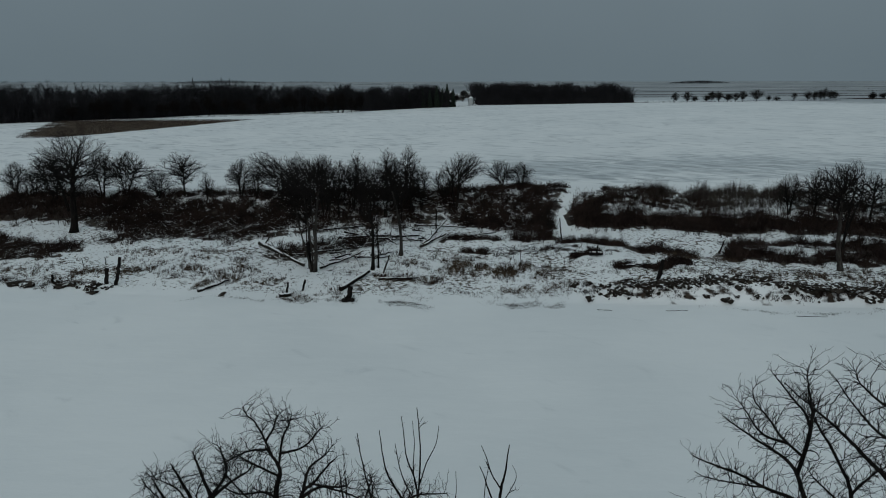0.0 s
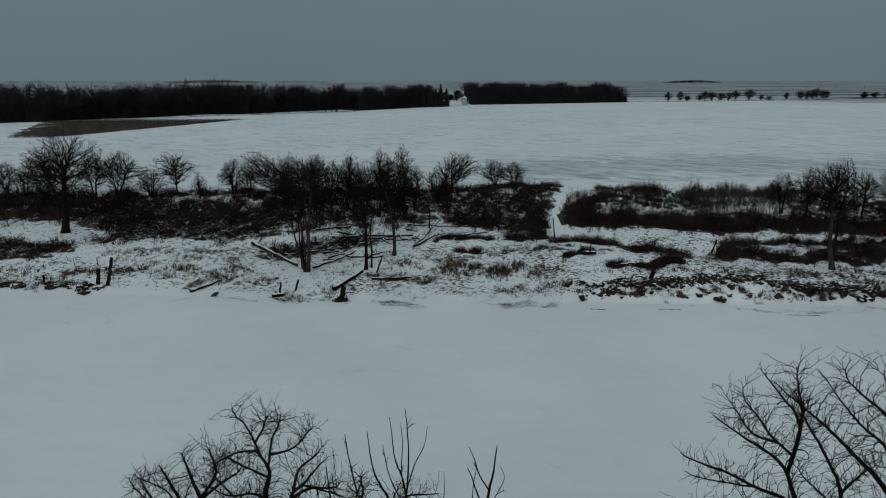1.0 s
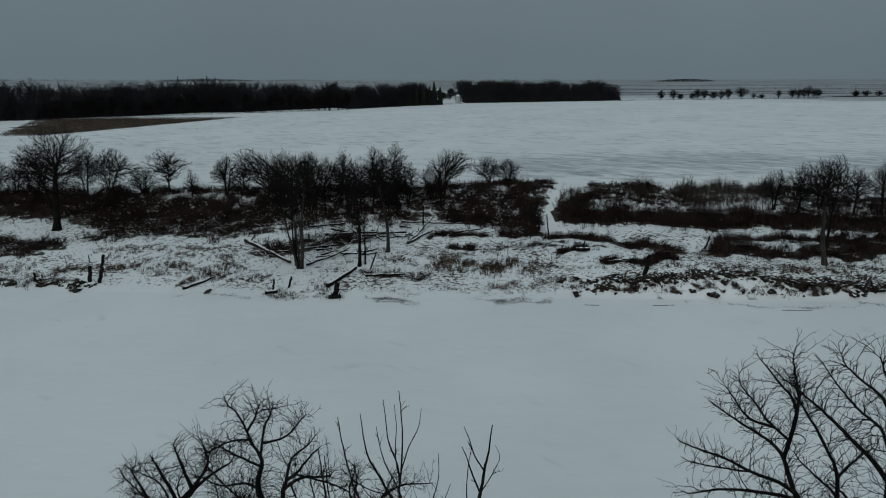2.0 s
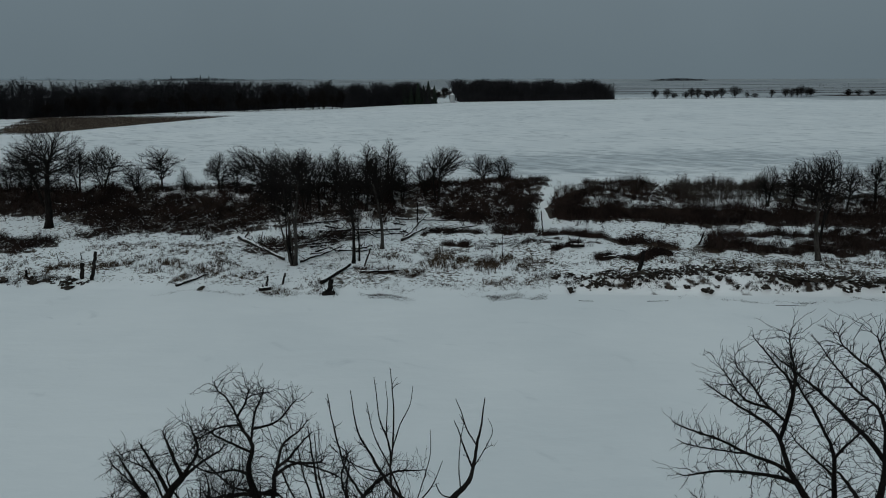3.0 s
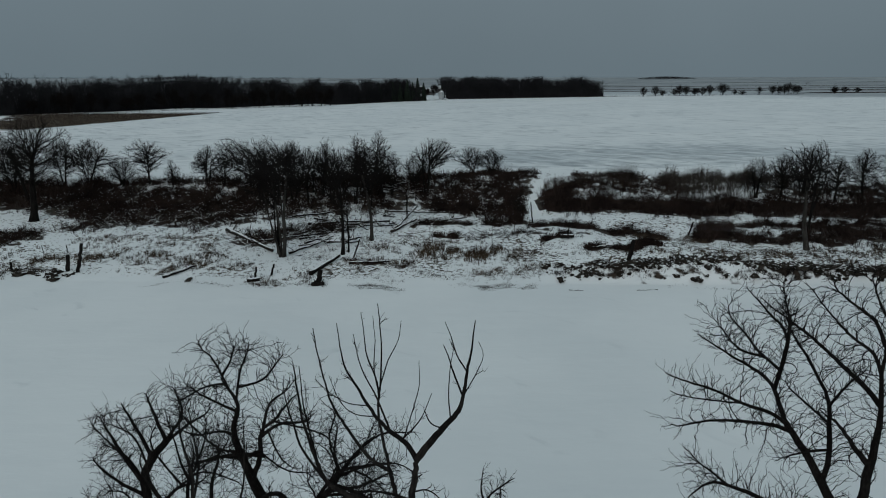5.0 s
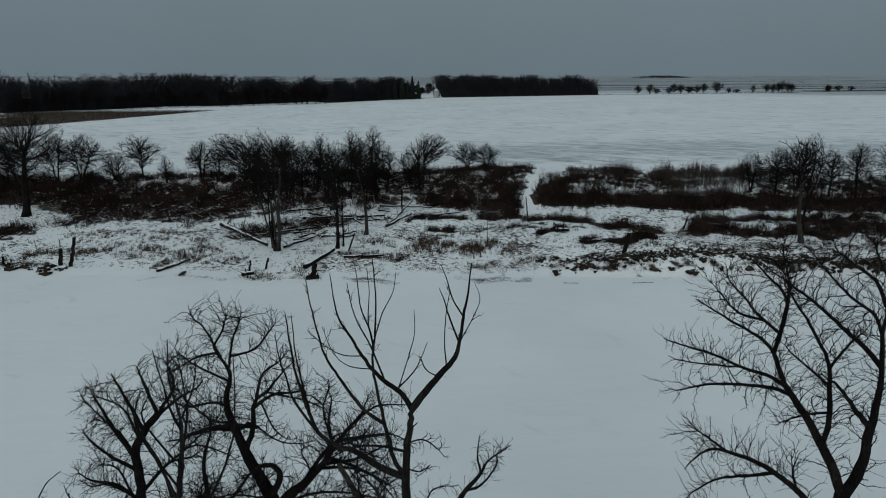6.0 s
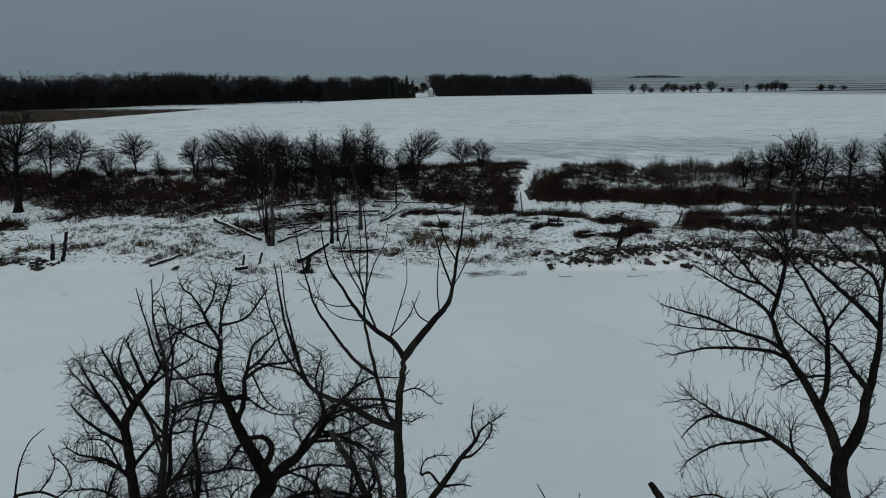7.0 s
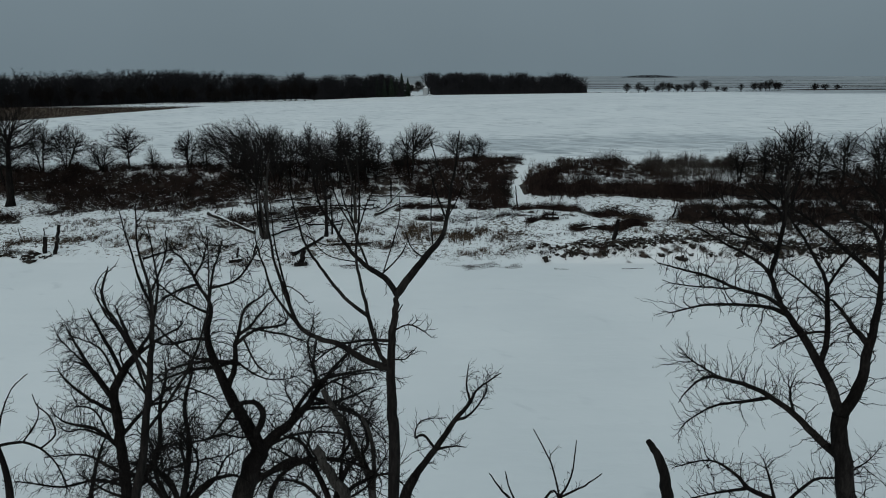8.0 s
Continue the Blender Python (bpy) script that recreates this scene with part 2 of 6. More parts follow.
# Brush belts: x0, y0, x1, y1, half width, shrubs, least and greatest height, litter under them.
BELTS = [
    (15, 123.5, 22, 124.5, 1.4, 160, 0.5, 1.3, 0.56),
    (17, 128, 23, 130, 1.2, 110, 0.4, 1.0, 0.52),
    (21, 108, 26, 109.5, 1.4, 180, 0.9, 1.8, 0.66),
    (29, 126, 40, 126, 1.6, 150, 0.4, 1.0, 0.5),
    (17, 81.4, 30, 80.7, 0.35, 90, 0.12, 0.35, 0.5),
    (30, 80.7, 46, 79.6, 0.35, 110, 0.12, 0.35, 0.46),
    (46, 79.6, 66, 78.2, 0.35, 110, 0.12, 0.35, 0.46),
    (22, 80.2, 44, 79.2, 0.5, 60, 0.1, 0.25, 0.42),
    (-22, 97, -12, 101.5, 3.0, 380, 0.3, 1.1, 0.57),
    (-8, 86.6, 0, 86.2, 0.5, 80, 0.15, 0.4, 0.56),
    (8, 98, 18, 97, 1.6, 90, 0.2, 0.5, 0.5),
    (-60, 87.5, -44, 87, 0.7, 90, 0.15, 0.4, 0.52),
    (14, 107, 17.5, 120, 2.0, 160, 0.6, 1.5, 0.56),
    (22.4, 112, 27, 121, 1.3, 200, 0.8, 1.6, 0.62),
    (-80, 125.5, -30, 124.5, 1.6, 714, 0.5, 1.6, 0.565),
    (-30, 124.5, 4, 125, 1.8, 510, 0.6, 1.8, 0.565),
    (4, 124, 16, 131, 2.2, 272, 0.5, 1.3, 0.545),
    (-78, 122, -50, 120, 4.8, 1000, 0.8, 2.2, 0.68),
    (-52, 115, -28, 117, 5.0, 1250, 0.7, 1.8, 0.63),
    (-48, 106.5, -26, 108.5, 3.4, 620, 0.4, 1.1, 0.575),
    (-28, 113, -4, 115, 5.0, 700, 0.6, 1.5, 0.55),
    (-26, 121, 2, 121, 2.8, 560, 0.9, 2.0, 0.59),
    (1, 118, 18, 119, 5.0, 640, 0.8, 2.0, 0.585),
    (4, 112, 17, 110, 2.2, 380, 1.0, 2.0, 0.62),
    (9, 128, 20, 128, 3.0, 110, 0.5, 1.2, 0.445),
    (11, 104.5, 16.5, 104, 1.3, 110, 1.2, 2.6, 0.59),
    (22, 110.5, 42, 108, 3.4, 900, 1.0, 2.3, 0.70),
    (26, 119, 46, 119, 3.6, 520, 0.5, 1.3, 0.53),
    (34, 123.5, 41, 124, 1.0, 70, 1.4, 2.6, 0.6),
    (42, 106.5, 86, 104.5, 3.2, 1300, 0.9, 2.5, 0.70),
    (62, 114, 92, 112, 4.0, 442, 0.8, 2.2, 0.565),
    (18, 101, 33, 91.8, 0.9, 380, 0.6, 1.3, 0.68),
    (41, 97, 80, 95.5, 0.8, 520, 0.7, 1.3, 0.58),
    (37.5, 92, 43, 91, 1.5, 260, 1.0, 2.4, 0.70),
    (44, 89.5, 54, 87.5, 1.5, 240, 0.5, 1.4, 0.64),
    (55, 92, 84, 86, 3.2, 760, 0.6, 2.1, 0.67),
    (22.6, 87.2, 31, 86.8, 0.6, 800, 0.4, 0.9, 0.72),
    (58, 84.5, 86, 81, 1.6, 170, 0.3, 0.9, 0.5),
    (60, 101, 90, 98, 1.8, 260, 0.6, 1.6, 0.6),
    (46, 111, 60, 110.5, 1.4, 120, 0.4, 1.0, 0.45),
    (50, 96, 85, 91, 2.4, 260, 0.3, 1.2, 0.54),
    (-68, 104.5, -53, 100, 2.2, 420, 0.5, 1.1, 0.57),
    (-66, 98.5, -54, 96.5, 1.8, 300, 0.4, 0.9, 0.55),
    (-14, 98, -9, 101, 1.6, 70, 0.5, 1.3, 0.56),
    (0.5, 102.4, 8.5, 104.6, 0.7, 150, 0.3, 0.7, 0.68),
    (3.2, 97.8, 6.4, 97.2, 0.6, 90, 0.5, 1.0, 0.68),
    (17.8, 93.2, 21.4, 92.4, 0.6, 130, 0.4, 0.9, 0.72),
]


def sway(x):
    """How far the belts wind to and fro."""
    return 0.8 * np.sin(0.43 * x + 1.2 * np.sin(0.23 * x)) + 0.4 * np.sin(1.3 * x)


def belt_shade(x, y):
    """How far litter shows at x, y: the strongest belt near by."""
    y = y - sway(x)
    most = np.zeros_like(x)
    for x0, y0, x1, y1, half, count, low, high, litter in BELTS:
        length = (x1 - x0) ** 2 + (y1 - y0) ** 2
        u = np.clip(((x - x0) * (x1 - x0) + (y - y0) * (y1 - y0)) / length, 0, 1)
        away = np.hypot(x - x0 - u * (x1 - x0), y - y0 - u * (y1 - y0))
        most = np.maximum(most, litter * (1 - ramp(away, half * 0.8, half * 1.7)))
    return most


def on_path(x, y):
    """1 on the trodden snow track that climbs the bank."""
    line = np.interp(y, (103, 106, 110, 113.2, 118, 122.6, 126, 130.3, 136), (21.0, 19.7, 18.6, 19.6, 21.0, 22.8, 24.2, 25.8, 28.5))
    wide = np.interp(y, (103, 110, 113, 122, 127, 136), (0.6, 0.5, 0.65, 0.8, 1.2, 2.6))
    return (np.abs(x - line + 0.2 * np.sin(y * 0.9)) < wide * (1 + 0.25 * np.sin(y * 1.9 + 2 * x))) & (y > 103) & (y < 137)


def spread(start, stop, step, out, growth):
    """Fine steps from start to stop, then ever wider ones as far as out."""
    mids = list(np.arange(start, stop + step / 2, step))
    left, right, s = [mids[0]], [mids[-1]], step
    while right[-1] < out[1] or left[-1] > out[0]:
        s *= growth
        if right[-1] < out[1]:
            right.append(right[-1] + s)
        if left[-1] > out[0]:
            left.append(left[-1] - s)
    return np.array(left[:0:-1] + mids + right[1:])


def sheet(xs, ys):
    gx, gy = np.meshgrid(xs, ys)
    x, y = gx.ravel(), gy.ravel()
    z = land(x, y)
    d = shore(x, y)
    rough = ramp(d, 0.5, 4) * (1 - ramp(d, 44, 60))
    lumps = np.array([noise.fractal(Vector((a * 0.5, b * 0.5, 0)), 1.0, 2.0, 4) if r > 0 else 0 for a, b, r in zip(x, y, rough)])
    z = z + rough * lumps * 0.16
    w, h = len(xs), len(ys)
    me = bpy.data.meshes.new("ground")
    idx = np.arange(w * h).reshape(h, w)
    faces = np.stack([idx[:-1, :-1], idx[:-1, 1:], idx[1:, 1:], idx[1:, :-1]], -1).reshape(-1, 4)
    me.from_pydata(np.stack([x, y, z], -1).tolist(), [], faces.tolist())
    bare = belt_shade(x, y)
    cut = ramp(x, 14, 24) * ramp(d, 0.1, 0.5) * (1 - ramp(d, 1.3, 2.2))
    bare = np.maximum(bare, 0.50 * cut)
    lip = np.interp(x, (16, 20, 24, 29, 36, 39, 42, 46, 50, 70), (5.0, 3.0, 1.9, 2.4, 3.7, 3.1, 1.7, 1.9, 1.3, 1.4)) + 0.25 * np.sin(1.7 * x) + 0.15 * np.sin(4.1 * x)
    bare = np.maximum(bare, 0.8 * ramp(x, 21, 24) * (1 - ramp(np.abs(d - lip), 0.25, 0.6)))
    grassy = ramp(d, 0.5, 3) * (1 - ramp(d, 40, 46)) * 0.36
    bare = np.maximum(bare, grassy)
    under = y - np.interp(x, FRONT_X, FRONT_Y)
    bare = np.maximum(bare, 0.85 * ramp(under - clearing(x), 5, 12) * (1 - ramp(under, 70, 110)) * (1 - ramp(x, -15, 12)))
    block = y - (566 + (x - 30) / 138 * 60)
    bare = np.maximum(bare, 0.7 * ramp(block, 2, 8) * (1 - ramp(block, 70, 90)) * ramp(x, 24, 30) * (1 - ramp(x, 165, 172)))
    bare[on_path(x, y)] = 0
    stubble = ramp(d, 50, 60) * (0.30 + 0.42 * np.exp(-((y - 160) / 26) ** 2) * ramp(x, -5, 25) + 0.7 * ramp(x, 260, 400) * ramp(y, 540, 640) + 1.25 * ramp(y, 640, 760))
    dry = ramp(y, 244, 252) * (1 - ramp(y, 352, 362)) * ramp(x, -149 - (y - 245) * 0.40, -144 - (y - 245) * 0.40) * (1 - ramp(x, -134 + (y - 245) * 0.32, -128 + (y - 245) * 0.32)) * 0.76
    weeds = ramp(d, 0.3, 2.5) * (1 - ramp(d, 44, 50)) * (0.75 + 0.1 * ramp(x, 10, 24) * (1 - ramp(d, 6, 12)))
    weeds[on_path(x, y)] = 0
    for name, values in (("bare", bare), ("stubble", stubble), ("dry", dry), ("weeds", weeds), ("plough", np.maximum(ramp(y, 700, 1000), 0.75 * ramp(x, 270, 400) * ramp(y, 560, 650)))):
        a = me.attributes.new(name, "FLOAT", "POINT")
        a.data.foreach_set("value", values.astype(np.float32))
    me.polygons.foreach_set("use_smooth", np.ones(len(me.polygons), dtype=bool))
    me.materials.append(ground_material())
    return tagged(new("ground", me), "snow-covered river ice, bank and flat farm fields", "ground", kind="structure")


sheet(spread(-92, 96, 0.7, (-5200, 5200), 1.11), spread(74, 136, 0.55, (-2500, 5300), 1.08))

# ---- building blocks ----


class Shape:
    """Gathers vertices and faces for one mesh."""

    def __init__(self):
        self.v, self.f = [], []

    def tube(self, pts, radii, sides=5, closed=True):
        """A tapered limb along pts."""
        base, n = len(self.v), len(pts)
        side = None
        for k, (p, r) in enumerate(zip(pts, radii)):
            a, b = pts[max(k - 1, 0)], pts[min(k + 1, n - 1)]
            d = (b - a)
            d = d.normalized() if d.length > 1e-6 else Vector((0, 0, 1))
            if side is None:
                side = d.orthogonal().normalized()
            else:
                side = side - d * side.dot(d)
                side = side.normalized() if side.length > 1e-4 else d.orthogonal().normalized()
            up = d.cross(side)
            for s in range(sides):
                q = 2 * math.pi * s / sides
                self.v.append(p + (side * math.cos(q) + up * math.sin(q)) * r)
        for k in range(n - 1):
            for s in range(sides):
                t = (s + 1) % sides
                o = base + k * sides
                self.f.append((o + s, o + t, o + sides + t, o + sides + s))
        if closed:
            self.f.append(tuple(base + s for s in range(sides))[::-1])
            self.f.append(tuple(base + (n - 1) * sides + s for s in range(sides)))

    def spike(self, p, q, r):
        """A thin three-sided shoot."""
        d = (q - p).normalized()
        s = d.orthogonal().normalized() * r
        u = d.cross(s)
        o = len(self.v)
        self.v += [p + s, p - s * 0.5 + u * 0.87, p - s * 0.5 - u * 0.87, q]
        self.f += [(o, o + 1, o + 3), (o + 1, o + 2, o + 3), (o + 2, o, o + 3)]

    def mesh(self, name, mat, shift=(0, 0, 0)):
        me = bpy.data.meshes.new(name)
        me.from_pydata([tuple(v - Vector(shift)) for v in self.v], [], self.f)
        me.polygons.foreach_set("use_smooth", np.ones(len(me.polygons), dtype=bool))
        me.materials.append(mat)
        return me


def part(name, shape, mat, parent, label="", shift=(0, 0, 0)):
    ob = new(name, shape.mesh(name, mat, shift))
    ob.parent = parent
    return tagged(ob, label)


def stand(name, x, y, z, label, category, group=""):
    """An empty at the base of a thing."""
    ob = new(name)
    ob.location = (x, y, z)
    ob.empty_display_size = 0.5
    return tagged(ob, label, category, group)


def wander(rng, p, d, length, r0, r1, steps, bend, lift):
    """A crooked line from p along d."""
    pts, radii = [p.copy()], [r0]
    d = d.normalized()
    for k in range(steps):
        d = (d + Vector((rng.gauss(0, bend), rng.gauss(0, bend), rng.gauss(0, bend) + lift))).normalized()
        p = p + d * (length / steps)
        pts.append(p.copy())
        radii.append(r0 + (r1 - r0) * (k + 1) / steps)
    return pts, radii


def grow(seed, nodes, dirs, goals, step, kill, far, up=0.12, keep=0.6, crook=0.12, rounds=60, wide=0.0):
    """Branches that grow from nodes towards free goals in space. Gives the points, and each one's parent (-1 for the first nodes)."""
    rnd = np.random.RandomState(seed)
    pos, way = np.array(nodes, float), np.array(dirs, float)
    first = len(pos)
    parent, kids = -np.ones(first, int), np.zeros(first, int)
    goals = np.array(goals, float)
    away = np.full(len(goals), 1e9)
    near, free = np.zeros(len(goals), int), np.full(len(goals), 1e9)
    new_from = 0
    for _ in range(rounds):
        if new_from < len(pos):
            line = goals[:, None, :] - pos[None, new_from:, :]
            gap = np.linalg.norm(line, axis=2) + 1e-9
            ahead = np.einsum("ijk,jk->ij", line, way[new_from:]) / gap
            cost = gap * (1.45 - 0.9 * ahead)       # a goal draws the branch that already points its way
            cost[ahead < wide] = 1e9
            k = cost.argmin(1)
            c = cost[np.arange(len(goals)), k]
            closer = c < away
            away[closer], near[closer] = c[closer], k[closer] + new_from
            free = np.minimum(free, gap.min(1))
        left = free > kill
        goals, away, near, free = goals[left], away[left], near[left], free[left]
        pull = np.zeros_like(pos)
        drawn = away < far
        if not drawn.any():
            break
        d = goals[drawn] - pos[near[drawn]]
        np.add.at(pull, near[drawn], d / np.linalg.norm(d, axis=1, keepdims=True))
        tips = np.flatnonzero((np.abs(pull).sum(1) > 0) & (kids < 3))
        if not len(tips):
            break
        d = pull[tips] / np.maximum(np.linalg.norm(pull[tips], axis=1, keepdims=True), 1e-6)
        d = d * (1 - keep) + way[tips] * keep + rnd.randn(len(tips), 3) * crook
        d[:, 2] += up
        d /= np.linalg.norm(d, axis=1, keepdims=True)
        new_from = len(pos)
        pos, way = np.concatenate([pos, pos[tips] + d * step * rnd.uniform(0.7, 1.2, (len(tips), 1))]), np.concatenate([way, d])
        parent = np.concatenate([parent, tips])
        kids[tips] += 1
        kids = np.concatenate([kids, np.zeros(len(tips), int)])
    return pos, parent


def clothe(shape, rng, pos, parent, thin, most, power=2.3, spurs=0.0, spur=0.1, floor=3):
    """Tapered tubes along grown branches; most: the stoutest a branch may be where it leaves each first node. spurs: short side shoots to a point."""
    n = len(pos)
    first = int((parent < 0).sum())
    kids = [[] for _ in range(n)]
    load = np.zeros(n)
    for k in range(n - 1, first - 1, -1):
        load[k] = max(load[k], 1.0)
        load[parent[k]] += load[k]
        kids[parent[k]].append(k)
    width = thin * np.maximum(load, 1) ** (1 / power)
    points = [Vector(p) for p in pos]
    starts = [(k, q) for k in range(first) for q in kids[k]]
    while starts:
        base, k = starts.pop()
        line, radii = [points[base]], [None]
        cap = most[base] * 0.8 if base < first else 9.0
        while True:
            line.append(points[k])
            radii.append(min(width[k], cap))
            if not kids[k]:
                break
            order = sorted(kids[k], key=lambda q: -load[q])
            starts += [(k, q) for q in order[1:]]
            k = order[0]
        radii[0] = radii[1] * 1.05
        radii[-1] = thin * 0.5
        shape.tube(line, radii, 3 if radii[0] < 0.03 else 5, False)
        for i in range(1, len(line)):
            if rng.random() < spurs * (1.6 if i > len(line) - 4 else 1):
                d = (line[i] - line[i - 1]).normalized() * 0.6 + Vector((rng.gauss(0, 0.7), rng.gauss(0, 0.7), rng.gauss(0.25, 0.6)))
                shape.spike(line[i], line[i] + d.normalized() * spur * rng.uniform(0.5, 1.5), thin * 0.8)


TREES = "bare trees along the far bank"


def bare_tree(x, y, height, width, seed, stems=1, lean=0.0, fork=0.35, girth=0.16, dense=1.0, bark=None, label="", thin=0.019, sweep=0.0, group=TREES, splay=0.16, reach=0.62, twig=0.6):
    """A leafless tree: tapered stems that rise to reach of its height, and a crown of branches that part from fork upwards and fill a rounded, uneven head."""
    rng, rnd = random.Random(seed), np.random.RandomState(seed)
    z = float(land(x, y)) - 0.12
    tree = stand("tree", x, y, z, label or "bare dark leafless deciduous tree rising from the snowy river bank", "tree", group)
    nodes, dirs, most = [], [], []
    step = max(0.26, height / 40)
    for s in range(stems):
        turn = 2 * math.pi * (s + rng.random() * 0.5) / stems
        out = 0.0 if stems == 1 else splay
        top = height * reach * (1 if s == 0 else rng.uniform(0.8, 1.05))
        g = girth * (1 if s == 0 else rng.uniform(0.55, 0.85))
        foot = Vector((math.cos(turn), math.sin(turn), 0)) * (0 if stems == 1 else girth * 0.8)
        d = Vector((math.cos(turn) * out + 0.8 * lean / height, math.sin(turn) * out * 0.7, 1))
        pts, radii = wander(rng, foot, d, top, g, g * 0.42, 9, 0.05, 0.02)
        if stems == 1:      # a lone stem ends where its lean says
            miss = Vector((lean * reach - pts[-1].x, -pts[-1].y, 0))
            pts = [p + miss * k / 9 for k, p in enumerate(pts)]
        radii[0] *= 1.35
        trunk = Shape()
        trunk.tube(pts, radii, 8)
        part("trunk", trunk, bark or BARK, tree)
        for k in range(9):
            for u in np.arange(0, 1, step / (top / 9)):
                p = pts[k].lerp(pts[k + 1], u)
                if p.z > height * fork * 0.85:
                    nodes.append(p), dirs.append((pts[k + 1] - pts[k]).normalized()), most.append(radii[k])
    n = int(dense * 130 * math.sqrt(width * height * (1 - fork)))
    v, a, r = rnd.rand(n), rnd.rand(n) * 6.283, rnd.rand(n) ** 0.55
    lump = np.clip(0.84 + 0.42 * np.sin(3 * a + seed) * np.sin(5 * v + 0.7 * seed) + 0.24 * np.sin(5 * a + 11 * v + 2 * seed), 0.25, 1.35)
    r = r * lump * width * 0.5 * np.sin(np.pi * np.clip(0.1 + 0.85 * v, 0, 1) ** 1.4) ** 0.65
    up = fork + (1 - fork) * v * (1 - 0.12 * (r / (width * 0.5)) ** 2) * (0.95 + 0.09 * np.sin(2 * a + 1.7 * seed))
    goals = np.stack([np.cos(a) * r + lean * up + sweep * width * 0.5 * v, np.sin(a) * r, height * up], 1)
    pos, parent = grow(seed, nodes, dirs, goals, step, step * 1.3, 60, 0.07, 0.42, 0.26, wide=-0.15)
    crown = Shape()
    clothe(crown, rng, pos, parent, thin, most, 1.85, 1.0 if thin < 0.03 else 0.5, twig)
    ends = np.setdiff1d(np.arange(len(most), len(pos)), parent)
    for k in ends:
        d = Vector(pos[k] - pos[parent[k]]).normalized()
        for j in range(4):
            e = (d + Vector((rng.gauss(0, 0.5), rng.gauss(0, 0.5), rng.gauss(0.25, 0.4)))).normalized()
            crown.spike(Vector(pos[k]), Vector(pos[k]) + e * twig * rng.uniform(0.5, 1.3), thin * 0.75)
    tagged(part("crown", crown, TWIG, tree), kind="stuff")
    return tree


# ---- trees on the far bank ----
bare_tree(-57.1, 109.5, 15.6, 11.5, 11, 1, 1.6, 0.36, 0.6, 2.3, thin=0.02, label="large spreading bare tree with a thick dark trunk in snow")
bare_tree(-61.3, 117, 11.6, 7.5, 12, 1, -2.4, 0.42, 0.28, 1.2, reach=0.75, label="bare tree leaning out beside a larger one on the bank")
for tx, ty, th, tw, seed, stems, lean in (
        (-75.3, 127.1, 6.4, 6.0, 21, 3, 0.3), (-71.7, 126.8, 5.4, 5, 22, 2, 0.2), (-66.5, 124, 8.4, 6.5, 23, 2, -1.2),
        (-59.5, 126.3, 8.6, 7.0, 24, 2, 0.3), (-55.6, 126.8, 8.0, 9.0, 25, 3, 0.6), (-49.2, 125, 5.2, 5.5, 26, 4, 0),
        (-40.2, 123.7, 4.8, 2.6, 28, 1, 0), (-34.5, 124.2, 7.1, 6.5, 29, 4, 0.2), (-31.8, 124, 5.6, 4, 30, 2, 0.5)):
    bare_tree(tx, ty - 1.2, th * 0.95, tw, seed, stems, lean, 0.2, 0.17, 1.5, label="bare many-branched tree on the crest of the snowy bank")
bare_tree(-44.5, 124.0, 7.6, 8.2, 27, 1, -0.3, 0.32, 0.2, 0.75, label="open-crowned bare tree standing alone on the crest of the bank")
bare_tree(-27.2, 122, 8.0, 8.0, 31, 2, -1.6, 0.25, 0.17, 1.0, sweep=-0.4, label="bare tree with arching limbs on the crest of the bank")
bare_tree(-16.3, 89.6, 15.2, 10.5, 32, 4, -1.4, 0.46, 0.25, 0.55, PALE_BARK, splay=0.2, reach=0.72, label="tall bare tree with several straight trunks on the snowy river shelf")
bare_tree(-17.0, 91.2, 14.5, 10.0, 33, 2, -2.0, 0.46, 0.2, 0.55, splay=0.14, reach=0.72, sweep=-0.25, label="tall bare tree with twin trunks on the snowy river shelf")
bare_tree(-8.7, 90.3, 11.8, 5.6, 34, 1, -0.5, 0.45, 0.24, 0.3, reach=0.7, label="slender bare tree with a straight dark trunk on the river shelf")
bare_tree(-8.0, 90.8, 6.5, 1.5, 35, 1, 0.0, 0.6, 0.13, 0.4, reach=0.85, label="thin broken bare trunk beside a taller tree")
bare_tree(-5.3, 95.7, 12.2, 6.2, 36, 1, -1.4, 0.5, 0.25, 0.2, PALE_BARK, reach=0.75, label="leaning bare tree with pale weathered bark on the river shelf")
for k, (tx, ty, th, tw) in enumerate((
        (-24.2, 118, 10.4, 5), (-21.5, 115, 11.2, 5.5), (-18.8, 114.9, 11.4, 5.5), (-16.4, 114.6, 10.4, 5), (-14.4, 117, 9.4, 5),
        (-12.7, 114.1, 9.8, 5), (-10.8, 116, 9.3, 4.6), (-9, 114, 10.2, 5), (-6.8, 117, 9.4, 5), (-4.9, 115.3, 9.6, 5.2), (-3.2, 116.3, 8.6, 4.6), (-20, 120, 9, 5), (-8, 120, 8, 5))):
    bare_tree(tx, ty, th * 0.88, tw, 40 + k, 1 + k % 3, 0.3, 0.28, 0.16, 0.65, label="slim bare tree in the dense grove on the bank slope")
rng = random.Random(77)
for k in range(18):
    bare_tree(-24.5 + 1.22 * k + rng.uniform(-0.7, 0.7), 112 + 9 * rng.random(), 7.2 + 2.2 * rng.random(), 4.6, 90 + k, 1, rng.uniform(-0.6, 0.6), 0.35, 0.12, 0.32, reach=0.7, label="slender bare tree in the dense grove on the bank slope")
bare_tree(2.6, 117, 9.2, 7.6, 60, 2, 0.4, 0.42, 0.22, 1.6, sweep=0.4, label="windswept bare tree with a leaning crown on the bank slope")
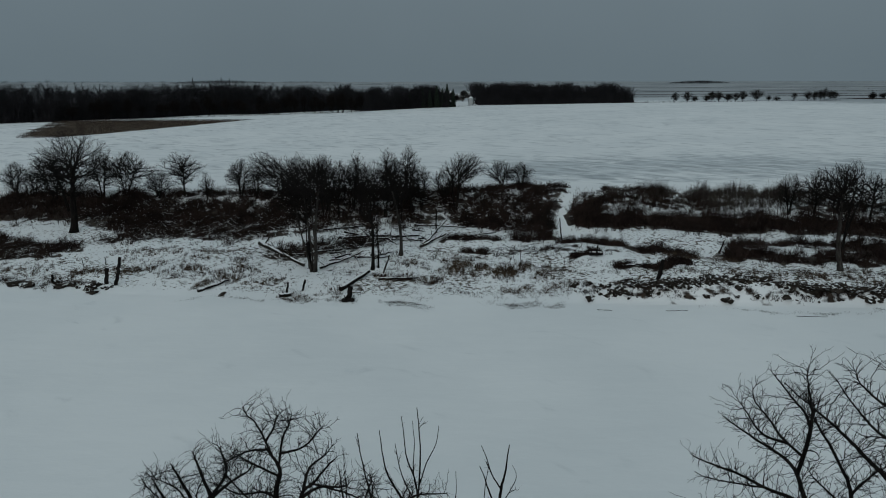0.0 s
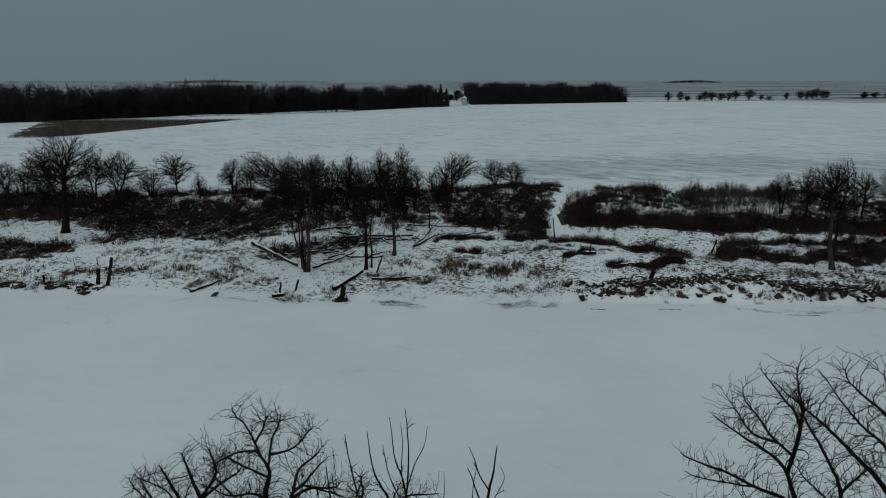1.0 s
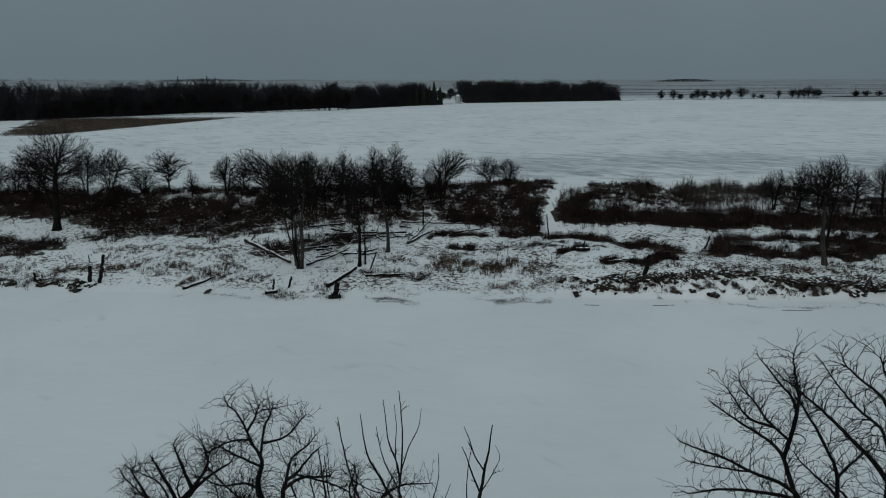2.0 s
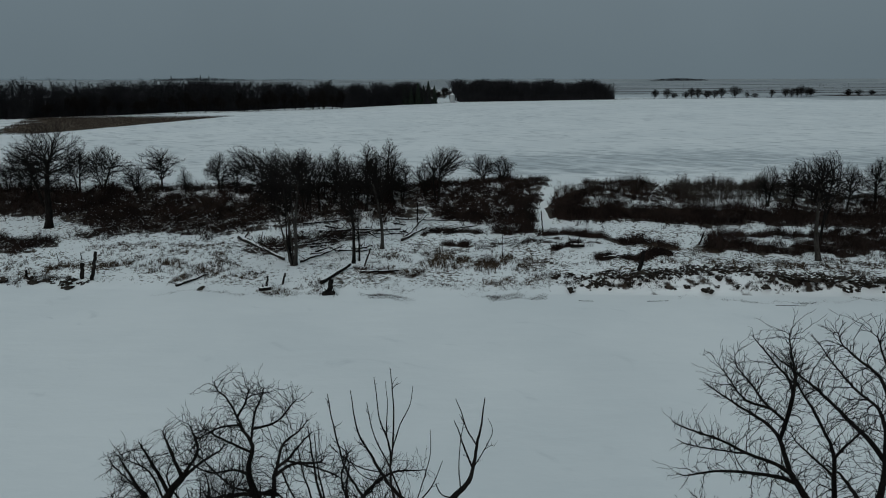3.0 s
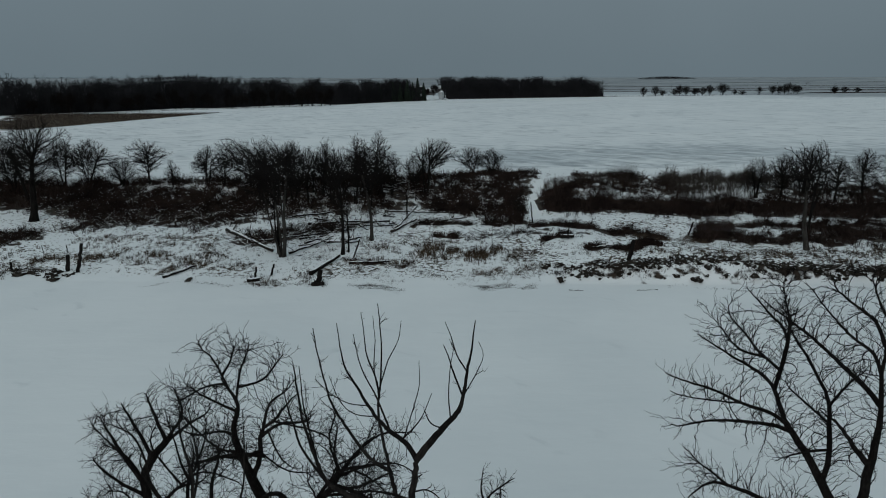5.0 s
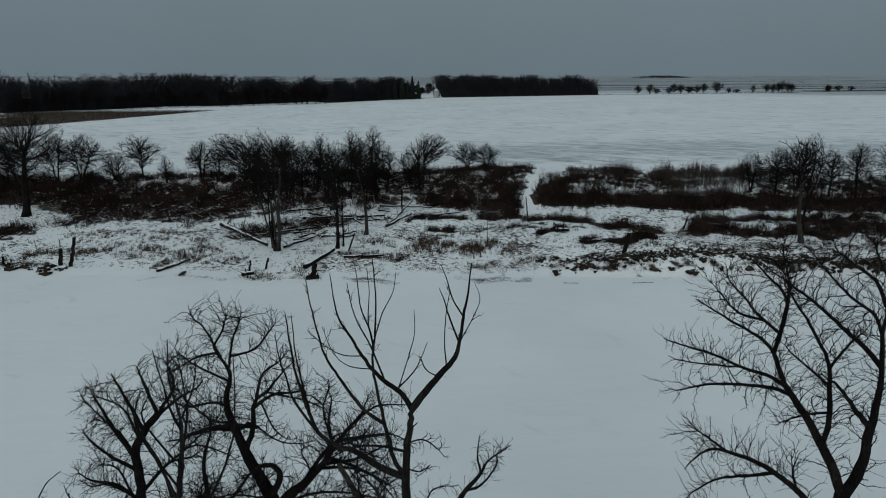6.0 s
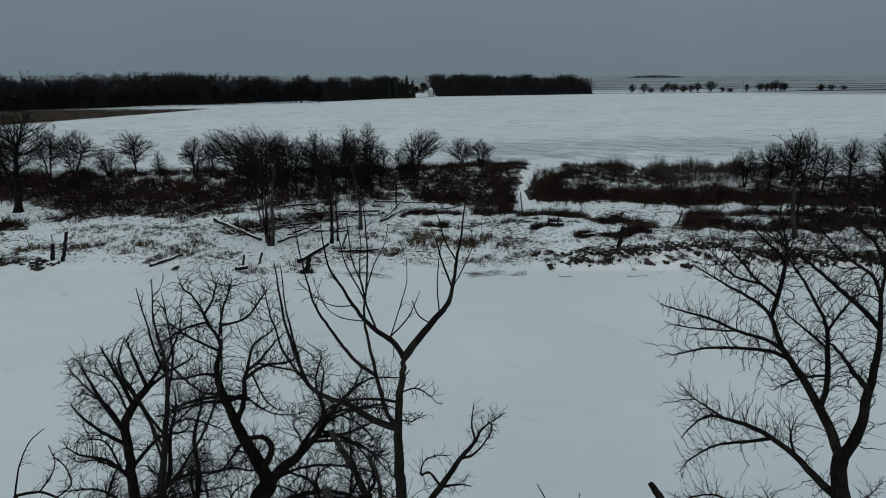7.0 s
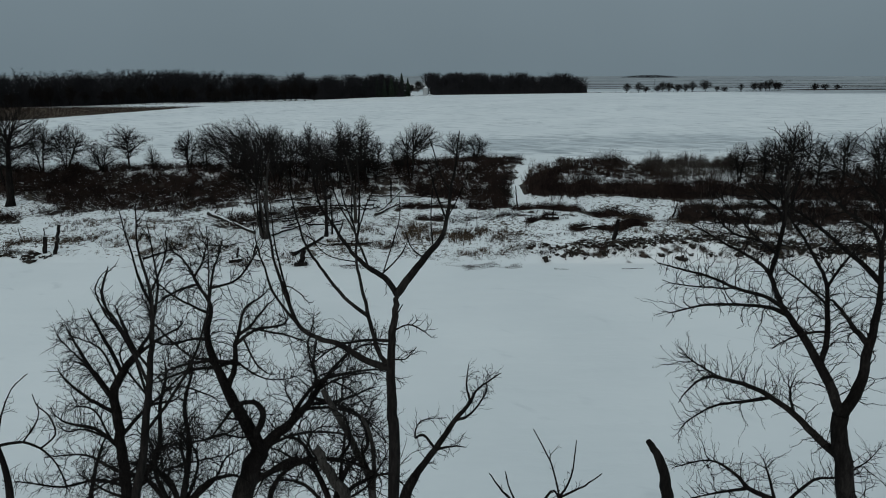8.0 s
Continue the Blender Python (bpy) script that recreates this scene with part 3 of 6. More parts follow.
bare_tree(0.6, 119, 5.6, 4.6, 59, 3, -0.3, 0.2, 0.12, 1.4, label="low bushy bare tree beside a windswept one")
bare_tree(11.2, 129, 5.0, 6.4, 61, 4, -0.2, 0.2, 0.11, 1.5, splay=0.34, label="low bushy bare tree on the brow of the bank")
bare_tree(14.4, 127, 4.8, 5.6, 62, 4, 0, 0.2, 0.11, 1.5, splay=0.34, label="low bushy bare tree on the brow of the bank")
bare_tree(16.6, 104.8, 4.4, 3.0, 63, 4, -0.6, 0.3, 0.08, 0.8, label="small bare tree with several stems beside the snow track")
bare_tree(49.1, 85, 13.4, 8.4, 64, 1, -1.2, 0.5, 0.33, 0.26, PALE_BARK, reach=0.72, label="gnarled old bare tree with pale bark and heavy limbs", thin=0.03, twig=0.45)
bare_tree(53.0, 92, 12.4, 4.6, 65, 2, 0.2, 0.5, 0.2, 1.0, reach=0.72, label="tall narrow bare tree behind a gnarled old one")
for k, (tx, ty, th, tw) in enumerate(((58.8, 110.6, 7.4, 6.2), (55.5, 112, 6.2, 5.2), (63, 112, 7.6, 5.5), (66.9, 109.2, 7.2, 6), (71, 108.7, 8.4, 6), (74.5, 105.5, 9.6, 6.7), (79, 108, 9.0, 7), (84, 106, 9.5, 7), (89, 108, 9, 7))):
    bare_tree(tx, ty, th, tw, 70 + k, 1 + k % 3, 0, 0.25, 0.19, 1.3, label="bare spreading tree among brush on the bank slope")

# ---- trees on the near bank, whose crowns rise into view ----


def spray(rng, shape, line, radii, span, twiggy, bushy):
    """Fine twigs that stand off a bough in loose clusters, rise at their tips and bear short spurs."""
    rnd = np.random.RandomState(rng.randrange(10 ** 6))
    nodes, dirs, most = [], [], []
    for a, b, r in zip(line, line[1:], radii):
        for u in np.arange(0, 1, 0.06 / max((b - a).length, 0.06)):
            nodes.append(a.lerp(b, u)), dirs.append((b - a).normalized()), most.append(r)
    axis = np.array([tuple(p) for p in nodes])
    goals = []
    for many, wide in ((span * 105 * twiggy, 0.08 + 0.20 * twiggy), (span * 42 * bushy, 0.6)):
        tufts = max(1, int(many / 7))
        if many < 1:
            continue
        at = rnd.rand(tufts) ** 0.8 * (0.8 if wide > 0.5 else 1.0)
        mid = axis[np.minimum(at * len(axis), len(axis) - 1).astype(int)]
        off = rnd.randn(tufts, 3)
        off[:, 2] += 0.35 if wide < 0.5 else 0.8
        off /= np.linalg.norm(off, axis=1, keepdims=True)
        mid = mid + off * wide * (0.35 + 0.75 * rnd.rand(tufts, 1)) + np.array(dirs[-1]) * (0.1 * at[:, None] * wide)
        goals.append(np.repeat(mid, 7, 0) + rnd.randn(tufts * 7, 3) * wide * 0.34)
    pos, parent = grow(rng.randrange(10 ** 6), nodes, dirs, np.concatenate(goals), 0.055, 0.062, 2.5, 0.06, 0.45, 0.21)
    clothe(shape, rng, pos, parent, 0.0038, most, 2.1, 0.4, 0.07)


def near_tree(label, boughs, seed, dead=False, bushy=0.0, stout=1.0, bark=None):
    """A tree from its main boughs: each a radius at both ends, how twiggy it is, and its course. The first is the trunk."""
    rng = random.Random(seed)
    top = boughs[0][3][0]
    z = float(land(top[0], top[1]))
    tree = stand("tree", top[0], top[1], z, label, "tree", "bare trees on the near bank")
    base = Vector((top[0], top[1], z))
    axes = []
    for k, (r0, r1, twiggy, course) in enumerate(boughs):
        r0 *= stout if k == 0 else stout ** 0.5
        pts = [Vector(c) - base for c in course]
        if k == 0:      # down to its root
            foot = Vector((0, 0, -0.2))
            pts = [foot, foot.lerp(pts[0], 0.06), foot.lerp(pts[0], 0.35) + Vector((0.12, 0.05, 0)), foot.lerp(pts[0], 0.7) + Vector((-0.08, 0, 0))] + pts
        elif axes:      # out of the nearest bough
            near = min(axes, key=lambda q: (q - pts[0]).length)
            if (near - pts[0]).length < 0.9:
                pts[0] = near
        # a smooth, slightly crooked line through the course
        line = []
        for i in range(len(pts) - 1):
            a, b, c, d = pts[max(i - 1, 0)], pts[i], pts[i + 1], pts[min(i + 2, len(pts) - 1)]
            for s in range(4):
                u = s / 4
                q = 0.5 * (2 * b + (c - a) * u + (2 * a - 5 * b + 4 * c - d) * u * u + (3 * b - a - 3 * c + d) * u ** 3)
                line.append(q + Vector((rng.gauss(0, 1), rng.gauss(0, 1), rng.gauss(0, 1))) * min(r0, r1 + 0.02) * 0.13)
        line.append(pts[-1])
        n = len(line)
        axes += line
        if k == 0:
            root = 16
            radii = [r0 * (1.3 - 0.3 * i / root) * (1.4 - 0.1 * i if i < 4 else 1) if i < root else r0 + (r1 - r0) * (i - root) / (n - 1 - root) for i in range(n)]
        else:
            tip = r1 if twiggy == 0 else min(r1, 0.007)
            radii = [r0 + (tip - r0) * (i / (n - 1)) ** 0.95 for i in range(n)]
        radii = [r * rng.uniform(0.96, 1.05) for r in radii]
        limb = Shape()
        limb.tube(line, radii, 9 if r0 > 0.06 else 6)
        bough = part("trunk" if k == 0 else "limb", limb, bark or BARK, tree)
        twigs = Shape()
        start = 14 if k == 0 else 2
        seg = line[start:], radii[start:]
        span = sum((b - a).length for a, b in zip(seg[0], seg[0][1:]))
        if twiggy > 0 and span > 0.2:
            spray(rng, twigs, seg[0], seg[1], span, twiggy if not dead else twiggy * 0.4, bushy if r0 > 0.03 else bushy * 0.5)
        if twigs.v:
            tagged(part("twig_spray", twigs, TWIG, bough, "spray of thin dark bare twigs"), kind="stuff")
    return tree




boughs = []
boughs.append((0.052, 0.029, 0.15, [(0.35, 10.76, 16.17), (0.33, 10.76, 16.77), (0.33, 10.76, 17.26), (0.35, 10.76, 17.76), (0.4, 10.76, 18.16), (0.42, 10.76, 18.36)]))
boughs.append((0.042, 0.006, 0.1, [(0.41, 10.76, 18.4), (0.68, 10.73, 18.71), (0.83, 10.7, 18.91), (0.97, 10.67, 19.09), (1.02, 10.64, 19.29), (1.07, 10.61, 19.65), (1.12, 10.58, 19.97), (1.16, 10.55, 20.35)]))
boughs.append((0.012, 0.005, 0.1, [(1.02, 10.66, 19.27), (0.89, 10.62, 19.66), (0.84, 10.58, 19.85), (0.77, 10.55, 20.04)]))
boughs.append((0.010, 0.004, 0.1, [(1.07, 10.66, 19.61), (0.94, 10.62, 19.87), (0.87, 10.58, 20.12), (0.79, 10.55, 20.34)]))
boughs.append((0.008, 0.004, 0.1, [(0.86, 10.66, 18.96), (0.84, 10.69, 19.28), (0.86, 10.73, 19.63), (0.91, 10.76, 19.93)]))
boughs.append((0.006, 0.003, 0.1, [(1.03, 10.66, 19.28), (1.18, 10.58, 19.64), (1.26, 10.52, 19.9), (1.19, 10.44, 20.12)]))
boughs.append((0.009, 0.006, 0, [(0.72, 10.66, 18.81), (0.61, 10.55, 18.98), (0.53, 10.44, 19.21)]))
boughs.append((0.033, 0.006, 0.15, [(0.42, 10.76, 18.36), (0.27, 10.89, 18.54), (0.07, 11.03, 18.63), (-0.1, 11.16, 18.76), (-0.27, 11.3, 18.94), (-0.42, 11.43, 19.16), (-0.55, 11.57, 19.31), (-0.63, 11.7, 19.59), (-0.68, 11.84, 19.88)]))
boughs.append((0.029, 0.006, 0.15, [(0.33, 10.76, 17.38), (0.17, 10.95, 17.54), (0.09, 11.12, 17.78), (0.01, 11.3, 18.07), (-0.06, 11.48, 18.32), (-0.12, 11.65, 18.63), (-0.09, 11.84, 18.93), (-0.07, 12.02, 19.38), (-0.1, 12.19, 19.82), (-0.13, 12.37, 19.99)]))
boughs.append((0.012, 0.005, 0.15, [(-0.1, 11.84, 18.68), (-0.15, 11.94, 18.98), (-0.28, 12.05, 19.28), (-0.33, 12.16, 19.63), (-0.37, 12.27, 19.89)]))
boughs.append((0.009, 0.004, 0.15, [(-0.09, 11.84, 18.97), (0.03, 11.94, 19.27), (0.18, 12.05, 19.54), (0.22, 12.16, 19.79)]))
boughs.append((0.010, 0.004, 0.15, [(-0.1, 11.84, 18.81), (-0.18, 11.94, 19.15), (-0.16, 12.05, 19.53), (-0.19, 12.16, 19.87)]))
boughs.append((0.011, 0.004, 0.2, [(0.2, 10.87, 18.64), (0.4, 10.98, 18.71), (0.53, 11.08, 18.87), (0.64, 11.19, 19.1)]))
boughs.append((0.007, 0.004, 0.1, [(0.23, 10.87, 18.66), (0.39, 11.01, 18.98), (0.47, 11.16, 19.24), (0.47, 11.3, 19.52)]))
boughs.append((0.014, 0.005, 0.2, [(0.04, 10.87, 18.72), (-0.09, 11.08, 19.08), (-0.31, 11.3, 19.43), (-0.42, 11.51, 19.84)]))
boughs.append((0.041, 0.006, 0.3, [(0.33, 10.76, 17.35), (0.02, 10.87, 17.45), (-0.31, 10.98, 17.63), (-0.58, 11.08, 17.68), (-0.85, 11.19, 17.83), (-1.03, 11.3, 18.26), (-1.16, 11.41, 18.7), (-1.23, 11.51, 19.15), (-1.28, 11.62, 19.39)]))
boughs.append((0.018, 0.006, 0.3, [(-0.89, 11.3, 17.82), (-1.16, 11.37, 18.18), (-1.29, 11.46, 18.52), (-1.39, 11.55, 18.82), (-1.44, 11.62, 19.08)]))
boughs.append((0.016, 0.006, 0.3, [(-0.91, 11.19, 18.06), (-1.03, 11.3, 18.42), (-1.13, 11.41, 18.86), (-1.18, 11.51, 19.39)]))
boughs.append((0.024, 0.006, 0.25, [(0.02, 10.98, 18.09), (-0.19, 11.12, 18.16), (-0.42, 11.26, 18.38), (-0.61, 11.4, 18.62), (-0.76, 11.52, 18.81), (-0.87, 11.66, 19.13), (-0.96, 11.8, 19.45), (-1.03, 11.94, 19.78)]))
boughs.append((0.008, 0.004, 0.3, [(-0.17, 11.41, 18.83), (-0.49, 11.48, 18.82), (-0.73, 11.55, 18.92), (-0.99, 11.62, 19.14)]))
boughs.append((0.008, 0.004, 0.3, [(-0.12, 11.41, 18.62), (-0.43, 11.48, 18.66), (-0.65, 11.55, 18.84), (-0.79, 11.62, 19.19)]))
boughs.append((0.011, 0.004, 0.5, [(0.35, 10.76, 17.88), (0.55, 10.55, 18.04), (0.72, 10.33, 18.04), (0.81, 10.12, 18.03)]))
boughs.append((0.010, 0.004, 0.5, [(0.34, 10.76, 17.51), (0.51, 10.49, 17.62), (0.64, 10.23, 17.87)]))
boughs.append((0.019, 0.011, 0.9, [(0.33, 10.76, 17.8), (-0.06, 11.22, 17.59), (-0.49, 11.7, 17.29), (-0.96, 12.16, 16.77)]))
boughs.append((0.010, 0.006, 0, [(0.41, 10.76, 18.06), (0.49, 10.44, 18.33)]))
near_tree("dark bare tree with a forked straight trunk and crooked limbs", boughs, 377, stout=1.45)

boughs = []
boughs.append((0.239, 0.210, 0.1, [(-3.51, 17.2, 10.29), (-3.15, 17.2, 11.77), (-2.75, 17.2, 12.65)]))
boughs.append((0.158, 0.035, 1, [(-2.75, 17.2, 12.65), (-2.92, 17.12, 13.17), (-3.22, 17.05, 13.91), (-3.38, 16.98, 14.42), (-3.55, 16.9, 15.05), (-3.63, 16.82, 15.66), (-3.47, 16.75, 16.25), (-3.68, 16.68, 16.77), (-3.76, 16.6, 17.0)]))
boughs.append((0.147, 0.038, 1, [(-2.75, 17.2, 12.65), (-2.5, 17.3, 12.92), (-2.12, 17.4, 13.18), (-1.68, 17.5, 13.64), (-1.28, 17.6, 14.18), (-0.89, 17.7, 14.64), (-0.66, 17.8, 14.83)]))
boughs.append((0.069, 0.027, 1, [(-3.39, 17.0, 14.34), (-3.16, 17.08, 14.77), (-3.11, 17.16, 15.39), (-2.84, 17.24, 15.62), (-2.47, 17.32, 16.04), (-2.27, 17.4, 16.22)]))
boughs.append((0.083, 0.027, 0.8, [(-2.78, 17.0, 13.02), (-2.56, 16.8, 13.74), (-2.72, 16.6, 14.15), (-3.07, 16.4, 14.13), (-3.4, 16.2, 13.75), (-3.5, 16.0, 13.67)]))
boughs.append((0.057, 0.027, 1, [(-3.11, 17.0, 14.9), (-3.67, 17.35, 14.66), (-4.34, 17.7, 14.46), (-5.18, 18.05, 14.05), (-5.64, 18.4, 13.8)]))
boughs.append((0.037, 0.020, 1, [(-3.68, 17.0, 15.6), (-4.07, 17.25, 15.38), (-4.65, 17.5, 15.16), (-5.22, 17.75, 15.22), (-5.59, 18.0, 15.2)]))
boughs.append((0.047, 0.017, 1, [(-3.17, 17.4, 15.23), (-2.69, 17.07, 15.61), (-2.02, 16.73, 15.85), (-1.84, 16.4, 16.15)]))
boughs.append((0.087, 0.028, 1, [(-3.1, 17.3, 11.86), (-2.26, 17.02, 12.35), (-1.45, 16.75, 12.67), (-0.8, 16.48, 12.7), (-0.54, 16.2, 12.64)]))
boughs.append((0.048, 0.020, 1, [(-1.65, 17.3, 13.73), (-0.98, 17.6, 13.64), (-0.34, 17.9, 13.76), (-0.15, 18.2, 13.69)]))
boughs.append((0.031, 0.012, 1, [(-3.88, 17.2, 16.63), (-4.09, 17.33, 17.08), (-4.4, 17.47, 17.34), (-4.48, 17.6, 17.44)]))
boughs.append((0.031, 0.011, 1, [(-3.88, 17.2, 16.63), (-3.68, 17.07, 17.12), (-3.53, 16.93, 17.47), (-3.44, 16.8, 17.67)]))
boughs.append((0.031, 0.011, 1, [(-3.4, 17.0, 16.52), (-3.4, 16.87, 17.01), (-3.19, 16.73, 17.5), (-3.1, 16.6, 17.75)]))
boughs.append((0.031, 0.011, 1, [(-3.36, 17.0, 16.58), (-2.92, 16.8, 16.83), (-2.52, 16.6, 17.34), (-2.37, 16.4, 17.57)]))
boughs.append((0.039, 0.012, 1, [(-3.18, 17.0, 15.74), (-2.9, 17.2, 16.05), (-2.54, 17.4, 16.28), (-2.37, 17.6, 16.45)]))
boughs.append((0.031, 0.013, 1, [(-3.8, 17.0, 16.58), (-4.31, 17.27, 16.47), (-4.87, 17.53, 16.09), (-5.14, 17.8, 15.85)]))
boughs.append((0.031, 0.011, 1, [(-3.64, 17.0, 16.13), (-4.04, 16.73, 16.41), (-4.36, 16.47, 16.82), (-4.38, 16.2, 17.05)]))
boughs.append((0.048, 0.019, 1, [(-1.85, 17.3, 13.53), (-1.48, 17.52, 13.97), (-1.54, 17.75, 14.57), (-1.48, 17.98, 15.04), (-1.6, 18.2, 15.13)]))
boughs.append((0.040, 0.012, 1, [(-2.67, 17.2, 12.69), (-1.97, 17.05, 13.11), (-1.19, 16.9, 13.23), (-0.43, 16.75, 13.15), (-0.12, 16.6, 13.05)]))
boughs.append((0.038, 0.013, 1, [(-1.84, 17.2, 13.58), (-1.09, 17.32, 13.61), (-0.46, 17.45, 13.27), (-0.08, 17.57, 12.9), (0.04, 17.7, 12.6)]))
boughs.append((0.038, 0.012, 1, [(-1.46, 17.4, 13.96), (-0.92, 17.2, 14.38), (-0.28, 17.0, 14.59), (-0.03, 16.8, 14.61)]))
boughs.append((0.022, 0.012, 1, [(-3.1, 17.0, 14.93), (-2.58, 16.8, 14.64), (-2.06, 16.6, 14.66), (-1.73, 16.4, 14.82)]))
boughs.append((0.030, 0.013, 1, [(-0.95, 17.6, 14.62), (-0.44, 17.8, 14.91), (0.21, 18.0, 14.84), (0.42, 18.2, 14.74)]))
boughs.append((0.026, 0.011, 1, [(-2.84, 17.2, 15.6), (-2.08, 17.0, 15.53), (-1.58, 16.8, 15.43), (-1.44, 16.6, 15.28)]))
boughs.append((0.030, 0.012, 1, [(-1.4, 17.4, 14.1), (-1.59, 17.27, 15.04), (-1.42, 17.13, 15.75), (-1.42, 17.0, 15.99)]))
boughs.append((0.027, 0.012, 1, [(-1.63, 17.4, 13.73), (-1.47, 17.55, 14.24), (-0.96, 17.7, 14.44), (-0.63, 17.85, 15.06), (-0.53, 18.0, 15.21)]))
boughs.append((0.031, 0.013, 1, [(-2.77, 17.0, 13.09), (-3.06, 16.9, 13.16), (-3.52, 16.8, 13.3), (-4.11, 16.7, 13.17), (-4.32, 16.6, 13.2)]))
boughs.append((0.031, 0.013, 1, [(-2.77, 17.0, 13.16), (-2.98, 17.2, 13.41), (-3.53, 17.4, 13.37), (-3.78, 17.6, 13.18)]))
boughs.append((0.030, 0.012, 1, [(-3.6, 17.0, 15.01), (-4.06, 17.1, 15.02), (-4.54, 17.2, 15.41), (-4.89, 17.3, 15.77), (-5.03, 17.4, 15.94)]))
boughs.append((0.026, 0.012, 1, [(-3.07, 17.0, 15.45), (-2.68, 16.83, 14.99), (-2.42, 16.67, 14.8), (-2.22, 16.5, 14.81)]))
boughs.append((0.027, 0.012, 1, [(-2.24, 17.2, 13.18), (-1.92, 16.97, 13.77), (-2.04, 16.73, 14.36), (-1.87, 16.5, 14.66)]))
boughs.append((0.026, 0.013, 1, [(-1.18, 17.2, 14.36), (-0.7, 17.4, 14.0), (-0.33, 17.6, 13.47), (-0.28, 17.8, 13.15)]))
boughs.append((0.05, 0.012, 1, [(-3.11, 17.0, 14.87), (-3.52, 16.85, 15.02), (-4.07, 16.7, 15.02), (-4.5, 16.55, 14.91), (-4.8, 16.4, 14.7)]))
boughs.append((0.05, 0.012, 1, [(-1.97, 17.3, 13.79), (-1.41, 17.08, 14.34), (-0.64, 16.85, 14.66), (0.0, 16.62, 14.81), (0.4, 16.4, 14.68)]))
boughs.append((0.045, 0.012, 1, [(-1.67, 17.5, 13.85), (-0.95, 17.2, 13.72), (-0.43, 16.9, 13.58), (0.19, 16.6, 13.0)]))
near_tree("wide bare tree with thick arching limbs and a haze of twigs", boughs, 376, bushy=1.0, stout=1.1)

boughs = []
boughs.append((0.131, 0.081, 0.3, [(-6.16, 18.0, 11.0), (-6.17, 18.0, 12.1), (-6.17, 18.0, 13.1), (-6.2, 18.0, 13.78), (-5.94, 18.0, 14.33), (-5.58, 18.0, 14.76)]))
boughs.append((0.053, 0.016, 1, [(-5.58, 18.0, 14.76), (-5.83, 18.13, 15.31), (-6.0, 18.27, 15.68), (-6.12, 18.4, 15.83)]))
boughs.append((0.067, 0.016, 1, [(-6.19, 18.0, 13.7), (-6.54, 17.87, 14.38), (-6.78, 17.73, 15.16), (-6.85, 17.6, 15.54)]))
boughs.append((0.053, 0.016, 1, [(-5.61, 18.0, 14.71), (-5.23, 18.2, 15.33), (-5.36, 18.4, 15.75), (-5.53, 18.6, 15.89)]))
boughs.append((0.054, 0.015, 1, [(-5.94, 18.0, 14.33), (-6.16, 17.8, 15.18), (-6.28, 17.6, 15.76), (-6.27, 17.4, 16.07)]))
boughs.append((0.053, 0.016, 1, [(-5.7, 18.0, 14.64), (-5.26, 18.27, 14.94), (-4.78, 18.53, 15.17), (-4.72, 18.8, 15.24)]))
boughs.append((0.055, 0.016, 1, [(-6.17, 18.0, 13.33), (-6.65, 17.8, 13.76), (-7.02, 17.6, 14.32), (-7.07, 17.4, 14.7)]))
boughs.append((0.056, 0.017, 1, [(-6.16, 18.0, 12.72), (-5.52, 18.2, 13.34), (-5.04, 18.4, 13.37), (-4.81, 18.6, 13.48)]))
boughs.append((0.057, 0.017, 1, [(-6.16, 18.0, 12.42), (-6.64, 17.87, 12.97), (-7.21, 17.73, 13.22), (-7.4, 17.6, 13.53)]))
boughs.append((0.084, 0.016, 1, [(-5.54, 18.0, 10.97), (-5.41, 18.15, 12.13), (-5.29, 18.3, 13.28), (-5.12, 18.45, 14.1), (-5.21, 18.6, 14.41)]))
boughs.append((0.084, 0.016, 1, [(-4.86, 18.0, 10.94), (-4.62, 18.05, 12.33), (-4.65, 18.1, 13.37), (-4.42, 18.15, 14.24), (-4.51, 18.2, 14.51)]))
boughs.append((0.086, 0.014, 1, [(-7.11, 18.0, 9.88), (-7.02, 17.9, 10.88), (-6.82, 17.8, 11.69), (-6.48, 17.7, 12.62), (-6.25, 17.6, 12.96)]))
boughs.append((0.035, 0.013, 1, [(-5.98, 18.0, 11.69), (-5.01, 17.88, 12.47), (-4.18, 17.75, 12.66), (-3.35, 17.62, 12.98), (-3.05, 17.5, 13.18)]))
boughs.append((0.040, 0.014, 1, [(-5.96, 18.0, 11.3), (-5.18, 18.2, 11.68), (-4.28, 18.4, 11.81), (-3.85, 18.6, 11.77)]))
boughs.append((0.026, 0.013, 1, [(-6.47, 18.0, 13.76), (-6.74, 17.95, 14.56), (-6.98, 17.9, 14.93), (-7.17, 17.85, 15.23), (-7.2, 17.8, 15.43)]))
boughs.append((0.025, 0.014, 1, [(-6.03, 18.0, 13.67), (-6.59, 18.13, 14.27), (-7.13, 18.27, 14.51), (-7.37, 18.4, 14.35)]))
boughs.append((0.029, 0.014, 1, [(-5.88, 18.0, 13.88), (-6.4, 18.13, 14.82), (-6.94, 18.27, 15.06), (-7.21, 18.4, 15.08)]))
boughs.append((0.029, 0.013, 1, [(-5.45, 18.0, 13.51), (-4.73, 17.83, 14.0), (-3.94, 17.67, 13.84), (-3.71, 17.5, 13.77)]))
boughs.append((0.029, 0.014, 1, [(-5.48, 18.0, 13.66), (-5.99, 18.13, 14.53), (-5.9, 18.27, 15.03), (-5.81, 18.4, 15.26)]))
boughs.append((0.029, 0.012, 1, [(-5.45, 18.0, 13.51), (-4.71, 17.8, 14.15), (-4.16, 17.6, 14.71), (-3.91, 17.4, 15.12)]))
